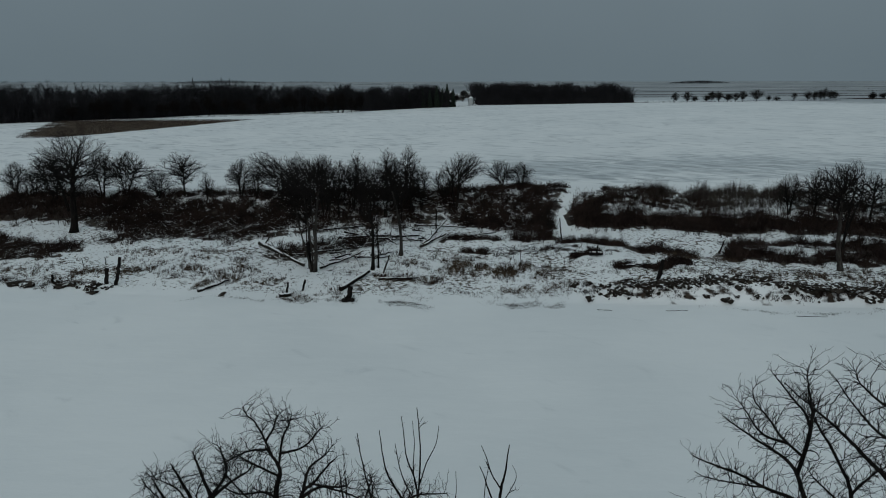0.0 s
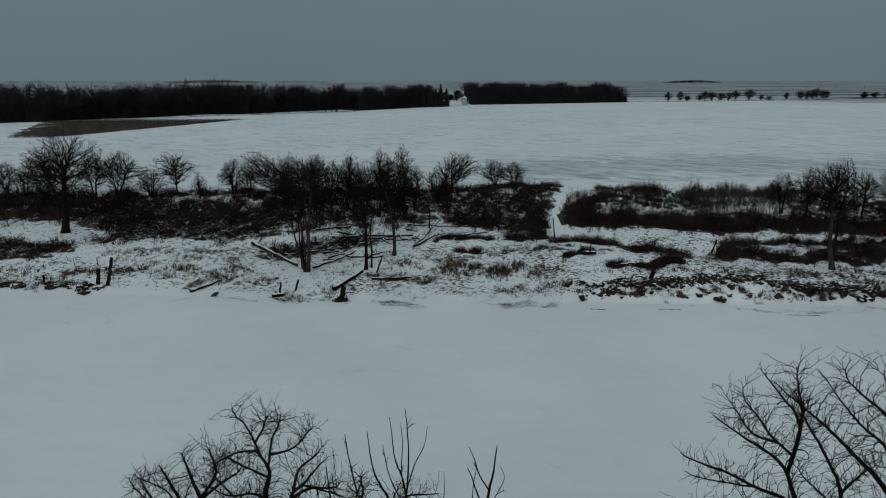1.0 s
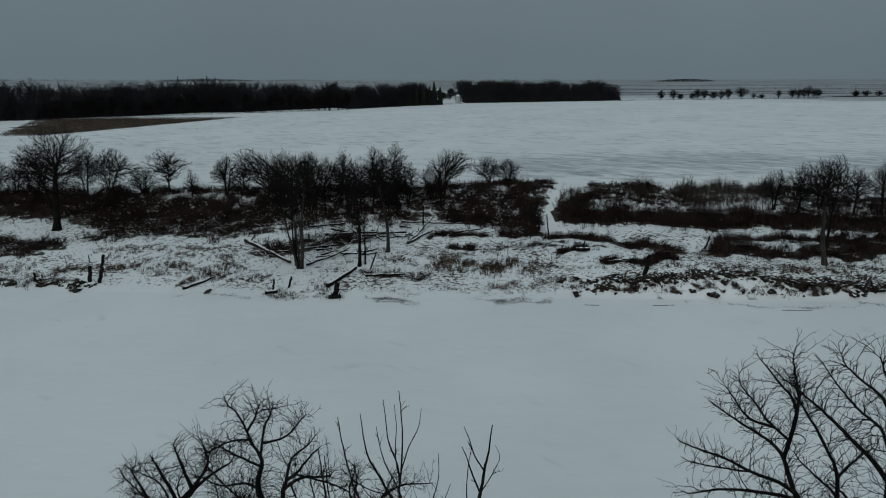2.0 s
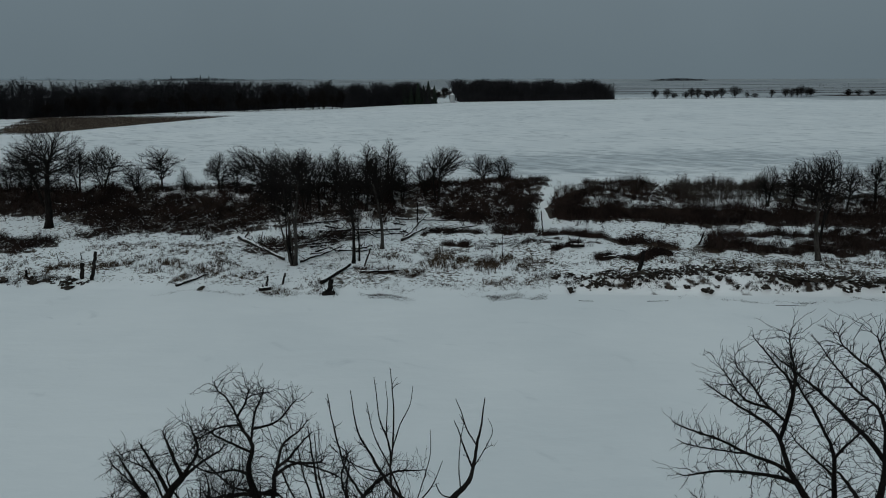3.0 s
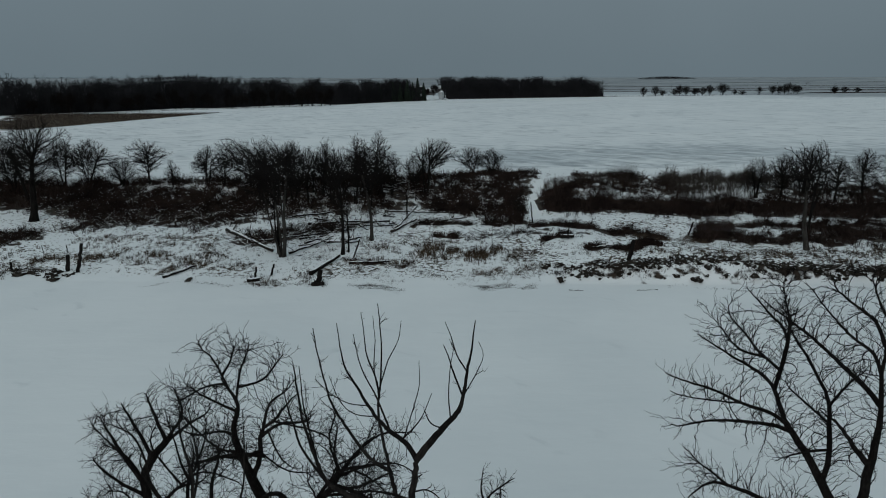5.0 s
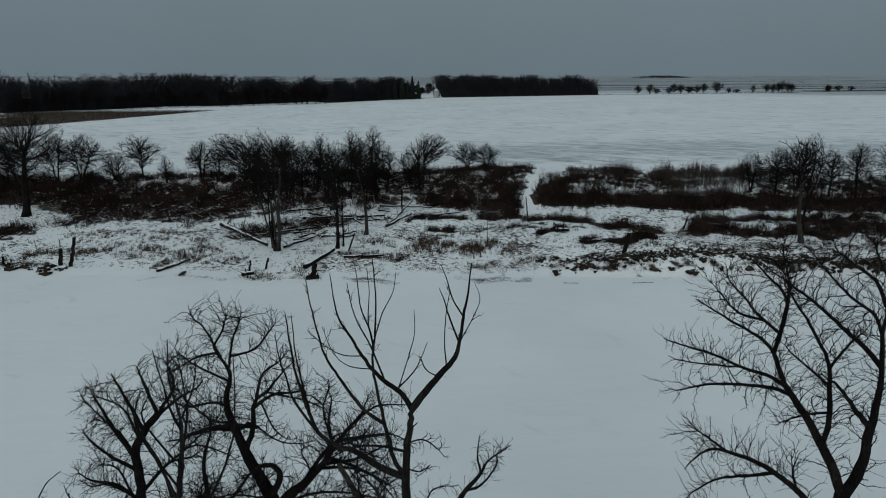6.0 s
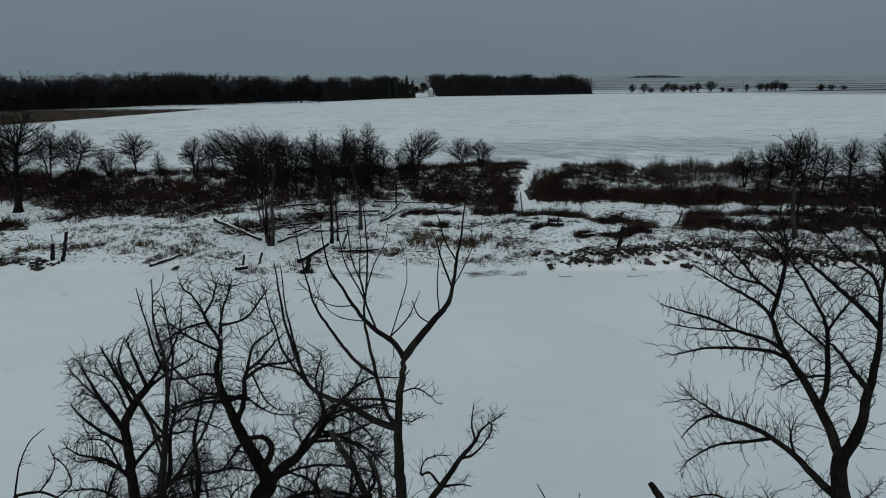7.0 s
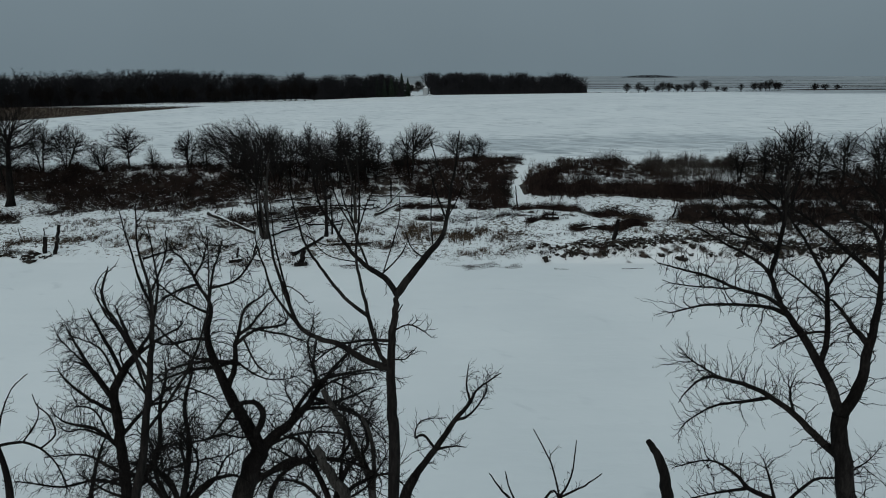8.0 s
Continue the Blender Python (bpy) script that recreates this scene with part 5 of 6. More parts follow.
# fallen dead wood tangled on the slope
n = 3400
x, y = R.uniform(-62, 18, n), R.uniform(92, 124, n)
keep = belt_shade(x, y) > 0.3
x, y = x[keep], y[keep]
turn, size = R.rand(len(x)) * 6.283, 0.6 + 2.0 * R.rand(len(x)) ** 2
a = np.stack([x, y, land(x, y) + 0.05 + 0.3 * R.rand(len(x))], 1)
b = a + np.stack([np.cos(turn) * size, np.sin(turn) * size * 0.6, 0.1 + 0.5 * R.rand(len(x)) * size], 1)
sticks("dead_branches", a, b, 0.022 + 0.04 * R.rand(len(x)), None, PALE_BARK, "fallen grey dead branches lying in the brush", "dead wood")
some = R.rand(len(x)) < 0.8
lift = np.array([0, 0, 0.05])
sticks("branch_snow", a[some] + lift, a[some] * 0.6 + b[some] * 0.4 + lift, np.full(some.sum(), 0.055), None, CAP, "thin snow lying along fallen branches", "snow")


def grass(name, belts, mat, label, blades=9, width=0.018):
    x, y, h = in_belts([(*b, 0) for b in belts], True)
    x, y, h = (np.repeat(v, blades) for v in (x, y, h))
    n = len(x)
    turn, out = R.rand(n) * 6.283, R.rand(n) * 0.45
    h = h * (0.5 + 0.6 * R.rand(n))
    foot = np.stack([x + R.randn(n) * 0.14, y + R.randn(n) * 0.14, land(x, y) - 0.1], 1)
    tip = foot + np.stack([np.cos(turn) * out * h, np.sin(turn) * out * h, h + 0.1], 1)
    sticks(name, foot, tip, np.full(n, width), np.full(n, width * 0.4), mat, label, "dry grass")


# x0, y0, x1, y1, half width, tufts, least and greatest height
grass("dry_grass", [
    (-48, 90, -24, 90, 2.0, 520, 0.25, 0.75), (-46, 97.5, -28, 99, 1.2, 260, 0.25, 0.6), (-68, 92, -50, 91, 2.4, 260, 0.25, 0.7),
    (-30, 86.5, -20, 87.5, 1.0, 240, 0.25, 0.7), (2, 88.8, 14, 89.6, 1.8, 520, 0.4, 0.95), (8, 84, 18, 84, 0.9, 200, 0.25, 0.6),
    (-19, 81.5, -12, 82, 0.9, 140, 0.2, 0.5), (-8, 86, 2, 88, 1.6, 220, 0.25, 0.6), (-6, 92, 6, 94, 2.5, 220, 0.2, 0.55),
    (30, 84, 50, 82.5, 1.4, 320, 0.25, 0.7), (48, 80.5, 70, 78, 1.2, 260, 0.3, 0.7), (30, 92, 38, 90, 1.6, 160, 0.3, 0.6),
    (-44, 94, -26, 94, 3.0, 220, 0.2, 0.5), (20, 118, 46, 121, 3.5, 260, 0.4, 0.9), (52, 84, 75, 82, 1.6, 240, 0.3, 0.8)],
    GRASS, "tufts of yellow-brown dead grass standing through the snow", 9, 0.024)
grass("dull_grass", [
    (-68, 102, -52, 99, 2.6, 300, 0.3, 0.8), (-60, 88, -44, 88, 1.2, 240, 0.2, 0.6), (-40, 92, 14, 92, 4.5, 800, 0.15, 0.5), (-12, 90, 22, 90, 4.0, 620, 0.12, 0.4), (-24, 84.5, 16, 83.5, 1.4, 420, 0.1, 0.3),
    (-10, 82, 18, 82, 0.8, 260, 0.1, 0.35), (20, 97, 40, 90, 3.0, 260, 0.2, 0.6), (14, 88, 30, 84, 2.0, 240, 0.2, 0.5),
    (-7, 79.9, -1, 79.7, 0.4, 260, 0.07, 0.17), (-6, 78.9, -1, 78.8, 0.25, 90, 0.06, 0.15), (5, 79.9, 14, 79.5, 0.6, 480, 0.07, 0.19), (8, 78.7, 14, 78.5, 0.3, 120, 0.06, 0.15), (-30, 82, -18, 81.6, 0.3, 160, 0.06, 0.16), (30, 77.2, 52, 75.4, 0.4, 260, 0.06, 0.16), (-18, 80.6, -10, 80.2, 0.6, 200, 0.1, 0.35),
    (-24, 97, 0, 97, 3.0, 260, 0.2, 0.5), (40, 93, 70, 90, 2.0, 320, 0.25, 0.6), (34, 86, 74, 82.5, 3.0, 760, 0.2, 0.6), (-30, 104, 14, 104, 2.0, 240, 0.2, 0.6)],
    DULL_GRASS, "thin grey-brown weeds poking through the snow", 7)
# uncut grass in the field, and rough edges along the woods
x, y = R.uniform(-196, -92, 34000), R.uniform(245, 362, 34000)
inside = (x > -146 - (y - 245) * 0.40) & (x < -131 + (y - 245) * 0.32)
x, y = x[inside], y[inside]
foot = np.stack([x, y, np.full(len(x), 5.95)], 1)
sticks("field_grass", foot, foot + np.stack([R.randn(len(x)) * 0.15, R.randn(len(x)) * 0.15, 0.3 + 0.5 * R.rand(len(x))], 1), np.full(len(x), 0.06), None, DULL_GRASS,
       "patch of uncut brown grass in the snowy field", "dry grass")

# ---- clods of frozen earth along the cut bank ----


def clod(x, y, size, seed, label, mat=None, flat=0.7):
    rng = random.Random(seed)
    bm = bmesh.new()
    bmesh.ops.create_icosphere(bm, subdivisions=2, radius=size)
    k = Vector((rng.uniform(0, 50), rng.uniform(0, 50), 0))
    for v in bm.verts:
        v.co *= 1 + 0.9 * noise.fractal(v.co / size * 1.8 + k, 0.4, 2.2, 4)
        v.co.x *= 1.5
        v.co.z *= flat
    me = bpy.data.meshes.new("earth_clod")
    bm.to_mesh(me)
    bm.free()
    me.materials.append(mat or SOIL)
    ob = new("earth_clod", me)
    ob.matrix_world = pose(x, y, float(land(x, y)) + size * 0.12, rng.uniform(-20, 20), rng.uniform(-20, 20), rng.uniform(0, 360))
    return tagged(ob, label, "clod", "earth clods along the river's edge")


rng = random.Random(5)
for k in range(290):
    cx = 16 + 52 * (k + rng.random()) / 290
    lip = float(np.interp(cx, (16, 20, 24, 29, 36, 39, 42, 46, 50, 70), (5.0, 3.0, 1.9, 2.4, 3.7, 3.1, 1.7, 1.9, 1.3, 1.4)))
    on_lip = k % 2 and cx > 22
    cd = lip + rng.gauss(0, 0.18) if on_lip else rng.uniform(0.3, max(lip, 1.2))
    clod(cx, float(np.interp(cx, EDGE_X, EDGE_Y)) + cd, rng.choice((0.25, 0.4, 0.55, 0.7)) if on_lip else rng.choice((0.1, 0.14, 0.2, 0.28, 0.4)), 500 + k, "dark lump of frozen earth fallen from the cut bank", flat=0.45 if on_lip else 0.75)
for k in range(26):
    cx = -54 + rng.random() * 14
    clod(cx, float(np.interp(cx, EDGE_X, EDGE_Y)) + rng.uniform(1.2, 2.4), rng.choice((0.16, 0.22, 0.32, 0.45)), 700 + k, "dark earth clod dusted with snow at the edge of the ice")
clod(-42.1, 83.8, 0.55, 801, "dark boulder frozen into the river ice")
clod(-26.0, 82.8, 0.3, 802, "dark boulder frozen into the river ice")

# ---- drift wood, stumps and posts ----


def log(name, ends, r0, r1, seed, label, category="log", bark=None, snow=True, knots=3):
    """A lying or leaning trunk with broken ends, stubs of branches and snow along its top."""
    rng = random.Random(seed)
    a, b = (Vector((x, y, float(land(x, y)) + h)) for x, y, h in ends)
    thing = stand(name, a.x, a.y, a.z, label, category)
    line, radii = [], []
    for k in range(9):
        u = k / 8
        line.append((b - a) * u + Vector((rng.gauss(0, 1), rng.gauss(0, 1), rng.gauss(0, 0.6))) * r0 * (min(0.35 if r0 < 0.25 else 0.1, (b - a).length / r0 / 40) if 0 < k < 8 else 0))
        radii.append((r0 + (r1 - r0) * u) * rng.uniform(0.94, 1.06))
    body = Shape()
    body.tube(line, radii, 8)
    part("trunk", body, bark or BARK, thing)
    for k in range(knots):
        i = rng.randrange(1, 7)
        d = Vector((rng.gauss(0, 1), rng.gauss(0, 1), abs(rng.gauss(0, 1)) + 0.3))
        stub = Shape()
        p, r = wander(rng, line[i], d, r0 * (rng.uniform(3, 8) if category == "log" else rng.uniform(1.2, 3)), radii[i] * 0.45, radii[i] * 0.15, 3, 0.15, 0.02)
        stub.tube(p, r, 5)
        part("branch_stub", stub, bark or BARK, thing)
    if snow:
        cap = Shape()
        s = b - a
        out = Vector((s.y, -s.x, 0)).normalized()
        for k, (p, r) in enumerate(zip(line, radii)):
            w = r * (0.75 if 0 < k < 8 else 0.3) * rng.uniform(0.7, 1.1)
            for q, lift in ((-1, 0.55), (-0.5, 1.12), (0.5, 1.12), (1, 0.55)):
                cap.v.append(p + out * w * q + Vector((0, 0, r * lift)))
        for k in range(8):
            for q in range(3):
                o = k * 4 + q
                cap.f.append((o, o + 1, o + 5, o + 4))
        ob = part("snow_cap", cap, CAP, thing, "strip of snow lying along the top")
        thick = ob.modifiers.new("thick", "SOLIDIFY")
        thick.thickness = 0.04
    return thing


log("post", ((-40.3, 86.3, -0.2), (-39.6, 86.6, 3.4)), 0.24, 0.19, 1, "leaning dark broken tree trunk standing like a post", "snag", snow=False, knots=1)
log("post", ((-41.7, 86.7, -0.2), (-41.5, 86.8, 1.9)), 0.28, 0.22, 2, "short dark broken tree trunk standing beside a taller one", "snag", snow=False, knots=1)
log("post", ((-48.5, 87.0, -0.2), (-48.5, 87.0, 1.1)), 0.16, 0.13, 3, "short dark stump of a broken trunk at the water's edge", "snag", snow=False, knots=0)
log("post", ((-47.0, 92, -0.2), (-47.2, 92, 1.3)), 0.05, 0.04, 4, "thin grey weathered stake in the snow", "stake", snow=False, knots=0)
log("post", ((-44.6, 93, -0.2), (-44.6, 93, 1.0)), 0.07, 0.06, 5, "short dark stake in the snow", "stake", snow=False, knots=0)
log("log", ((-29.3, 83.7, 0.1), (-26.3, 86.5, 0.25)), 0.2, 0.12, 6, "curved dark driftwood log lying on snow at the ice's edge")
log("log", ((-26.2, 101.8, 0.35), (-17.8, 91.2, 0.3)), 0.3, 0.2, 7, "long pale fallen trunk lying on the snowy shelf", bark=PALE_BARK)
log("log", ((-25.0, 101.4, 0.2), (-19.0, 92.6, 0.2)), 0.2, 0.14, 8, "dark fallen trunk lying beside a longer one", bark=BARK)
log("log", ((-15.6, 90.6, 0.2), (-11.0, 94.8, 0.5)), 0.17, 0.1, 9, "dark fallen trunk at the foot of a tall tree")
log("log", ((-11.9, 83.2, 0.3), (-8.9, 88.2, 0.5)), 0.28, 0.2, 10, "thick dark trunk lying over the bank's edge", knots=0)
log("stump", ((-10.7, 80.6, -0.1), (-10.4, 81.2, 1.5)), 0.36, 0.27, 11, "dark upright stump with broken top in the river ice", "stump", snow=False, knots=1)
log("stump", ((-11.3, 80.2, 0.1), (-9.9, 80.3, 0.2)), 0.34, 0.22, 12, "dark uprooted root mass frozen in at the edge of the ice", "stump", snow=False, knots=5)
log("log", ((-7.6, 86.2, 0.15), (-2.7, 86.5, 0.15)), 0.16, 0.1, 14, "low dark log lying on the snowy bank")
log("log", ((-2.7, 99.6, 0.2), (1.1, 111.0, 1.0)), 0.2, 0.1, 15, "pale fallen tree with its top propped up", bark=PALE_BARK, knots=6)
log("log", ((-2.6, 99.8, 0.2), (0.8, 104.6, 0.4)), 0.2, 0.12, 16, "pale broken trunk lying on the snow", bark=PALE_BARK, knots=4)
log("log", ((-15, 104, 0.3), (-3.0, 104.2, 0.4)), 0.2, 0.13, 17, "long dark fallen trunk across the foot of the slope", knots=7)
log("log", ((-14.5, 107, 0.5), (-8.5, 103.0, 0.3)), 0.17, 0.1, 18, "dark fallen trunk in a tangle of dead wood", knots=6)
log("log", ((-18, 108, 0.5), (-12.0, 110.0, 0.5)), 0.15, 0.1, 19, "dark fallen branch in a tangle of dead wood", knots=6)
log("log", ((-4, 110, 0.5), (4.0, 109.0, 0.3)), 0.15, 0.1, 20, "grey fallen branch on the slope", bark=PALE_BARK, knots=5)
log("log", ((4.0, 104.2, 0.15), (8.5, 106.2, 0.3)), 0.14, 0.08, 21, "thin fallen branch on the snow", knots=4)
rng = random.Random(19)
for x0, x1, y0, y1, many, tilt in ((-15.5, -8.5, 93, 101, 20, 1.5), (-13, -2.5, 102, 108, 16, 1.2), (-7, 2.5, 115, 119.5, 9, 0.3), (-25, -16, 93, 100, 6, 1.4)):
    for k in range(many):
        lx, ly, q, size = rng.uniform(x0, x1), rng.uniform(y0, y1), rng.uniform(-tilt, tilt), rng.uniform(1.0, 3.4)
        log("log", ((lx, ly, rng.uniform(0.1, 0.5)), (lx + size * math.cos(q), ly + size * math.sin(q), rng.uniform(0.1, 0.9))), rng.uniform(0.09, 0.18), 0.07, rng.randrange(9999), "broken dark branch in a heap of snowy dead wood", knots=4, bark=PALE_BARK if k % 3 == 0 else None)
log("stump", ((-16.6, 83.6, -0.1), (-16.2, 83.8, 1.3)), 0.13, 0.11, 22, "short dark leaning stake at the ice's edge", "stump", snow=False, knots=0)
log("stump", ((-18.3, 82.4, -0.1), (-18.0, 82.6, 1.5)), 0.14, 0.1, 23, "ragged dark stump at the ice's edge", "stump", snow=False, knots=3)
log("stump", ((-19.0, 81.9, 0.15), (-17.6, 82.1, 0.2)), 0.26, 0.2, 24, "dark root mass frozen in at the ice's edge", "stump", knots=4)
log("stump", ((25.8, 82.0, -0.2), (26.4, 82.2, 2.5)), 0.3, 0.24, 25, "leaning dark broken stump on top of the cut bank", "stump", snow=False, knots=1)
log("log", ((22.8, 86.9, 0.3), (25.2, 86.8, 0.3)), 0.15, 0.12, 26, "long dark log lying on the snowy terrace", knots=3)
log("log", ((19.9, 92.6, 0.3), (21.6, 92.2, 0.3)), 0.3, 0.2, 27, "dark log lying on the snowy terrace", knots=2)
log("post", ((30.2, 95, -0.2), (30.2, 95, 1.1)), 0.12, 0.1, 28, "short dark stake standing in snow", "stake", snow=False, knots=0)
log("post", ((37.2, 93, -0.2), (38.0, 93.4, 1.6)), 0.13, 0.08, 29, "leaning dark broken branch standing in snow", "snag", snow=False, knots=2)
log("post", ((10.6, 91, -0.1), (10.6, 91, 3.2)), 0.05, 0.02, 30, "thin bare sapling on the snowy shelf", "sapling", snow=False, knots=5)
log("post", ((-0.6, 107, -0.2), (-0.5, 107, 3.6)), 0.13, 0.09, 31, "thin dead standing trunk at the foot of the slope", "snag", snow=False, knots=2)
log("post", ((18.0, 103.6, -0.2), (17.7, 103.8, 3.0)), 0.1, 0.07, 32, "thin dead standing trunk beside the snow track", "snag", snow=False, knots=1)
log("post", ((-7.2, 89.0, -0.1), (-6.4, 89.2, 2.2)), 0.12, 0.09, 33, "pale leaning stub of a broken trunk", "snag", PALE_BARK, snow=False, knots=2)
for k, (lx, ly, size, turn) in enumerate(((18.5, 76.9, 1.6, -8), (26.5, 76.6, 2.4, 2), (40.5, 74.5, 3.2, -5))):
    q = radians(turn)
    log("driftwood", ((lx - size / 2 * math.cos(q), ly - size / 2 * math.sin(q), 0.0), (lx + size / 2 * math.cos(q), ly + size / 2 * math.sin(q), 0.02)), 0.07, 0.04, 850 + k, "thin dark driftwood frozen flat into the river ice", "driftwood", knots=2)

# ---- woods beyond the field ----


def wood_tree(seed, height, width, limbs=12, shoots=8):
    """Corners and faces of one far bare tree: a trunk, limbs from low down and a rounded head of twigs."""
    rng = random.Random(seed)
    s = Shape()
    pts, radii = wander(rng, Vector((0, 0, -0.3)), Vector((0, 0, 1)), height * 0.72, 0.22, 0.07, 4, 0.06, 0.02)
    s.tube(pts, radii, 3, False)
    for k in range(limbs):
        u = rng.uniform(0.7, 3.9)
        i = int(u)
        p = pts[i].lerp(pts[i + 1], u - i)
        a, q = rng.uniform(0, 6.283), radians(rng.uniform(15, 60))
        d = Vector((math.cos(a) * math.sin(q), math.sin(a) * math.sin(q), math.cos(q)))
        bp, br = wander(rng, p, d, min(height - p.z, width * 0.75) * rng.uniform(0.6, 1.0), 0.1, 0.04, 1, 0.15, 0.04)
        s.tube(bp, br, 3, False)
        for j in range(shoots):
            v = rng.uniform(0.1, 0.99)
            m = int(v)
            e = Vector((rng.gauss(0, 1), rng.gauss(0, 1), rng.uniform(-0.1, 1.4))).normalized()
            o = bp[m].lerp(bp[m + 1], v - m)
            t = o + e * width * rng.uniform(0.08, 0.2)
            w = e.orthogonal().normalized() * (0.0055 * width)
            c = len(s.v)
            s.v += [o - w, o + w, t]
            s.f.append((c, c + 1, c + 2))
    return np.array([tuple(v) for v in s.v]), s.f


def wood(name, xs, ys, heights, label, mat=HAZED_BARK, kinds=6, seed=0, width=8, category="woods", limbs=11, shoots=6):
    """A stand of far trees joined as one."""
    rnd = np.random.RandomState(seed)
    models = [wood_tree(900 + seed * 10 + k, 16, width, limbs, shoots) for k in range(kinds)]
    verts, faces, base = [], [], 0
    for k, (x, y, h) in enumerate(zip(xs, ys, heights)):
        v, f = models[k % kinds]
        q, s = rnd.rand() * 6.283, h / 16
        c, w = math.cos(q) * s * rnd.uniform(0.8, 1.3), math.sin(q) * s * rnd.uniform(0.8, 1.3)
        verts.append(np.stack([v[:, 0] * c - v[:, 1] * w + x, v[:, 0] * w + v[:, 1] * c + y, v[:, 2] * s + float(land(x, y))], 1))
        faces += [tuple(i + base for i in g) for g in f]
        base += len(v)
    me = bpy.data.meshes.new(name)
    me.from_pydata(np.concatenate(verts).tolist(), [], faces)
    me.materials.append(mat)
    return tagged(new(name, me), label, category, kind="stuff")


# the long wood, whose front edge runs away from the river
n = 1500
u, deep = R.rand(n), R.rand(n) ** 1.6
x = np.interp(u, (0, 1), (-420, 6))
back_by = 6 + deep * np.interp(x, (-420, -120, -6), (110, 80, 26))
x, y = x - back_by * 0.25, np.interp(x, FRONT_X, FRONT_Y) + back_by + clearing(x)
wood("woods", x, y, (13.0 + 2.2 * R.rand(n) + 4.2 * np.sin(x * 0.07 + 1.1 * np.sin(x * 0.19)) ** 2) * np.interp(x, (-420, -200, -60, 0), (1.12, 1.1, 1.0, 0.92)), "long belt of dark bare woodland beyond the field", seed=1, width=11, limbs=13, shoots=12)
# brushwood along its foot
n = 5600
x = R.uniform(-420, 6, n)
y = np.interp(x, FRONT_X, FRONT_Y) + 6 + 3 * np.sin(x * 0.09) * np.sin(x * 0.031) + R.rand(n) ** 1.5 * 70 + clearing(x)
foot = np.stack([x, y, np.full(n, 5.9)], 1)
foot, h = np.repeat(foot, 5, 0), 1.5 + 10.0 * R.rand(n * 5) ** 1.2
foot[:, :2] += R.randn(n * 5, 2) * 0.9
sticks("undergrowth", foot, foot + np.stack([R.randn(n * 5) * 2.2, R.randn(n * 5) * 0.9, h], 1), np.full(n * 5, 0.24), np.full(n * 5, 0.05), HAZED_BARK, "dark leafless undergrowth along the edge of the woods", "brush")
# the square block of planted wood
n = 640
u, deep = R.rand(n), R.rand(n) ** 1.3 * 70
x, y = 30 + u * 138 - deep * 0.1, 566 + u * 60 + deep
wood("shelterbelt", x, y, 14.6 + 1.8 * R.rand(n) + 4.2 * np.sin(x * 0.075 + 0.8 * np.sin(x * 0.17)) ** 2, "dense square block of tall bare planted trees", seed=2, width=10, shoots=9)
n = 2600
u = R.rand(n * 4)
foot = np.stack([29 + u * 140, 565 + u * 60 + R.rand(n * 4) * 45, np.full(n * 4, 5.9)], 1)
sticks("undergrowth", foot, foot + np.stack([R.randn(n * 4) * 1.0, R.randn(n * 4), 2 + 9.5 * R.rand(n * 4)], 1), np.full(n * 4, 0.2), np.full(n * 4, 0.06), HAZED_BARK, "dark undergrowth at the foot of the planted wood", "brush")

# single trees in the wood's ragged end and along the field track
rng = random.Random(41)
for k in range(38):
    tx = -180 + 125 * (k + 0.9 * rng.random()) / 38
    bare_tree(tx, float(np.interp(tx, FRONT_X, FRONT_Y)) + rng.uniform(3, 26), rng.uniform(6, 12), rng.uniform(4, 7), 300 + k, 1 + k % 2, 0, 0.35, 0.24, 0.4, label="bare outlying tree in snow before the woods", thin=0.05, twig=1.0, group="single trees beyond the field")
for k, (tx, ty, th, tw) in enumerate(((-66, 436, 10, 6), (-60, 438, 12, 7), (-55, 443, 9, 5), (-50, 446, 11, 6), (-72, 430, 8, 5), (-100, 408, 6, 4), (-93, 412, 7, 3))):
    bare_tree(tx, ty, th, tw, 120 + k, 1 + k % 2, 0, 0.3, 0.26, 0.7, label="bare tree at the ragged edge of the woods", thin=0.05, twig=1.0, group="single trees beyond the field")
for k, (tx, ty, th, tw) in enumerate(((203, 624, 8.2, 7), (215, 628, 8.6, 8), (222, 630, 5.0, 7), (234, 634, 6, 7), (240, 637, 9.2, 9), (247, 640, 8.6, 8), (256, 642, 7, 10), (264, 644, 7.5, 8), (272, 648, 9.3, 8),
                                      (286, 652, 10.4, 11), (299, 656, 5, 5), (307, 658, 4, 7), (326, 664, 7.6, 5), (342, 670, 8.6, 8), (350, 674, 8.2, 7), (357, 677, 9.5, 9), (362, 679, 11, 6), (369, 682, 9, 8), (374, 684, 8.4, 8),
                                      (420, 700, 7, 8), (432, 720, 5, 7), (452, 735, 6, 9), (470, 742, 5, 8))):
    bare_tree(tx, ty, th * 1.05, tw * 1.2, 140 + k, 1 + k % 2, 0, 0.2, 0.24, 0.45, label="bare round-crowned tree in a field row", thin=0.034, twig=1.0, group="trees in the field row")
n = 700
u = R.rand(n)
foot = np.stack([150 + u * 230, 618 + u * 66 + R.randn(n) * 1.5, np.full(n, 5.9)], 1)
sticks("hedge", foot, foot + np.stack([R.randn(n) * 0.7, R.randn(n) * 0.7, 0.5 + 1.6 * R.rand(n) ** 3 + 0.2], 1), np.full(n, 0.12), np.full(n, 0.05), HAZED_BARK, "low broken hedge of bare scrub along the field", "hedge")
n = 2400
u = R.rand(n)
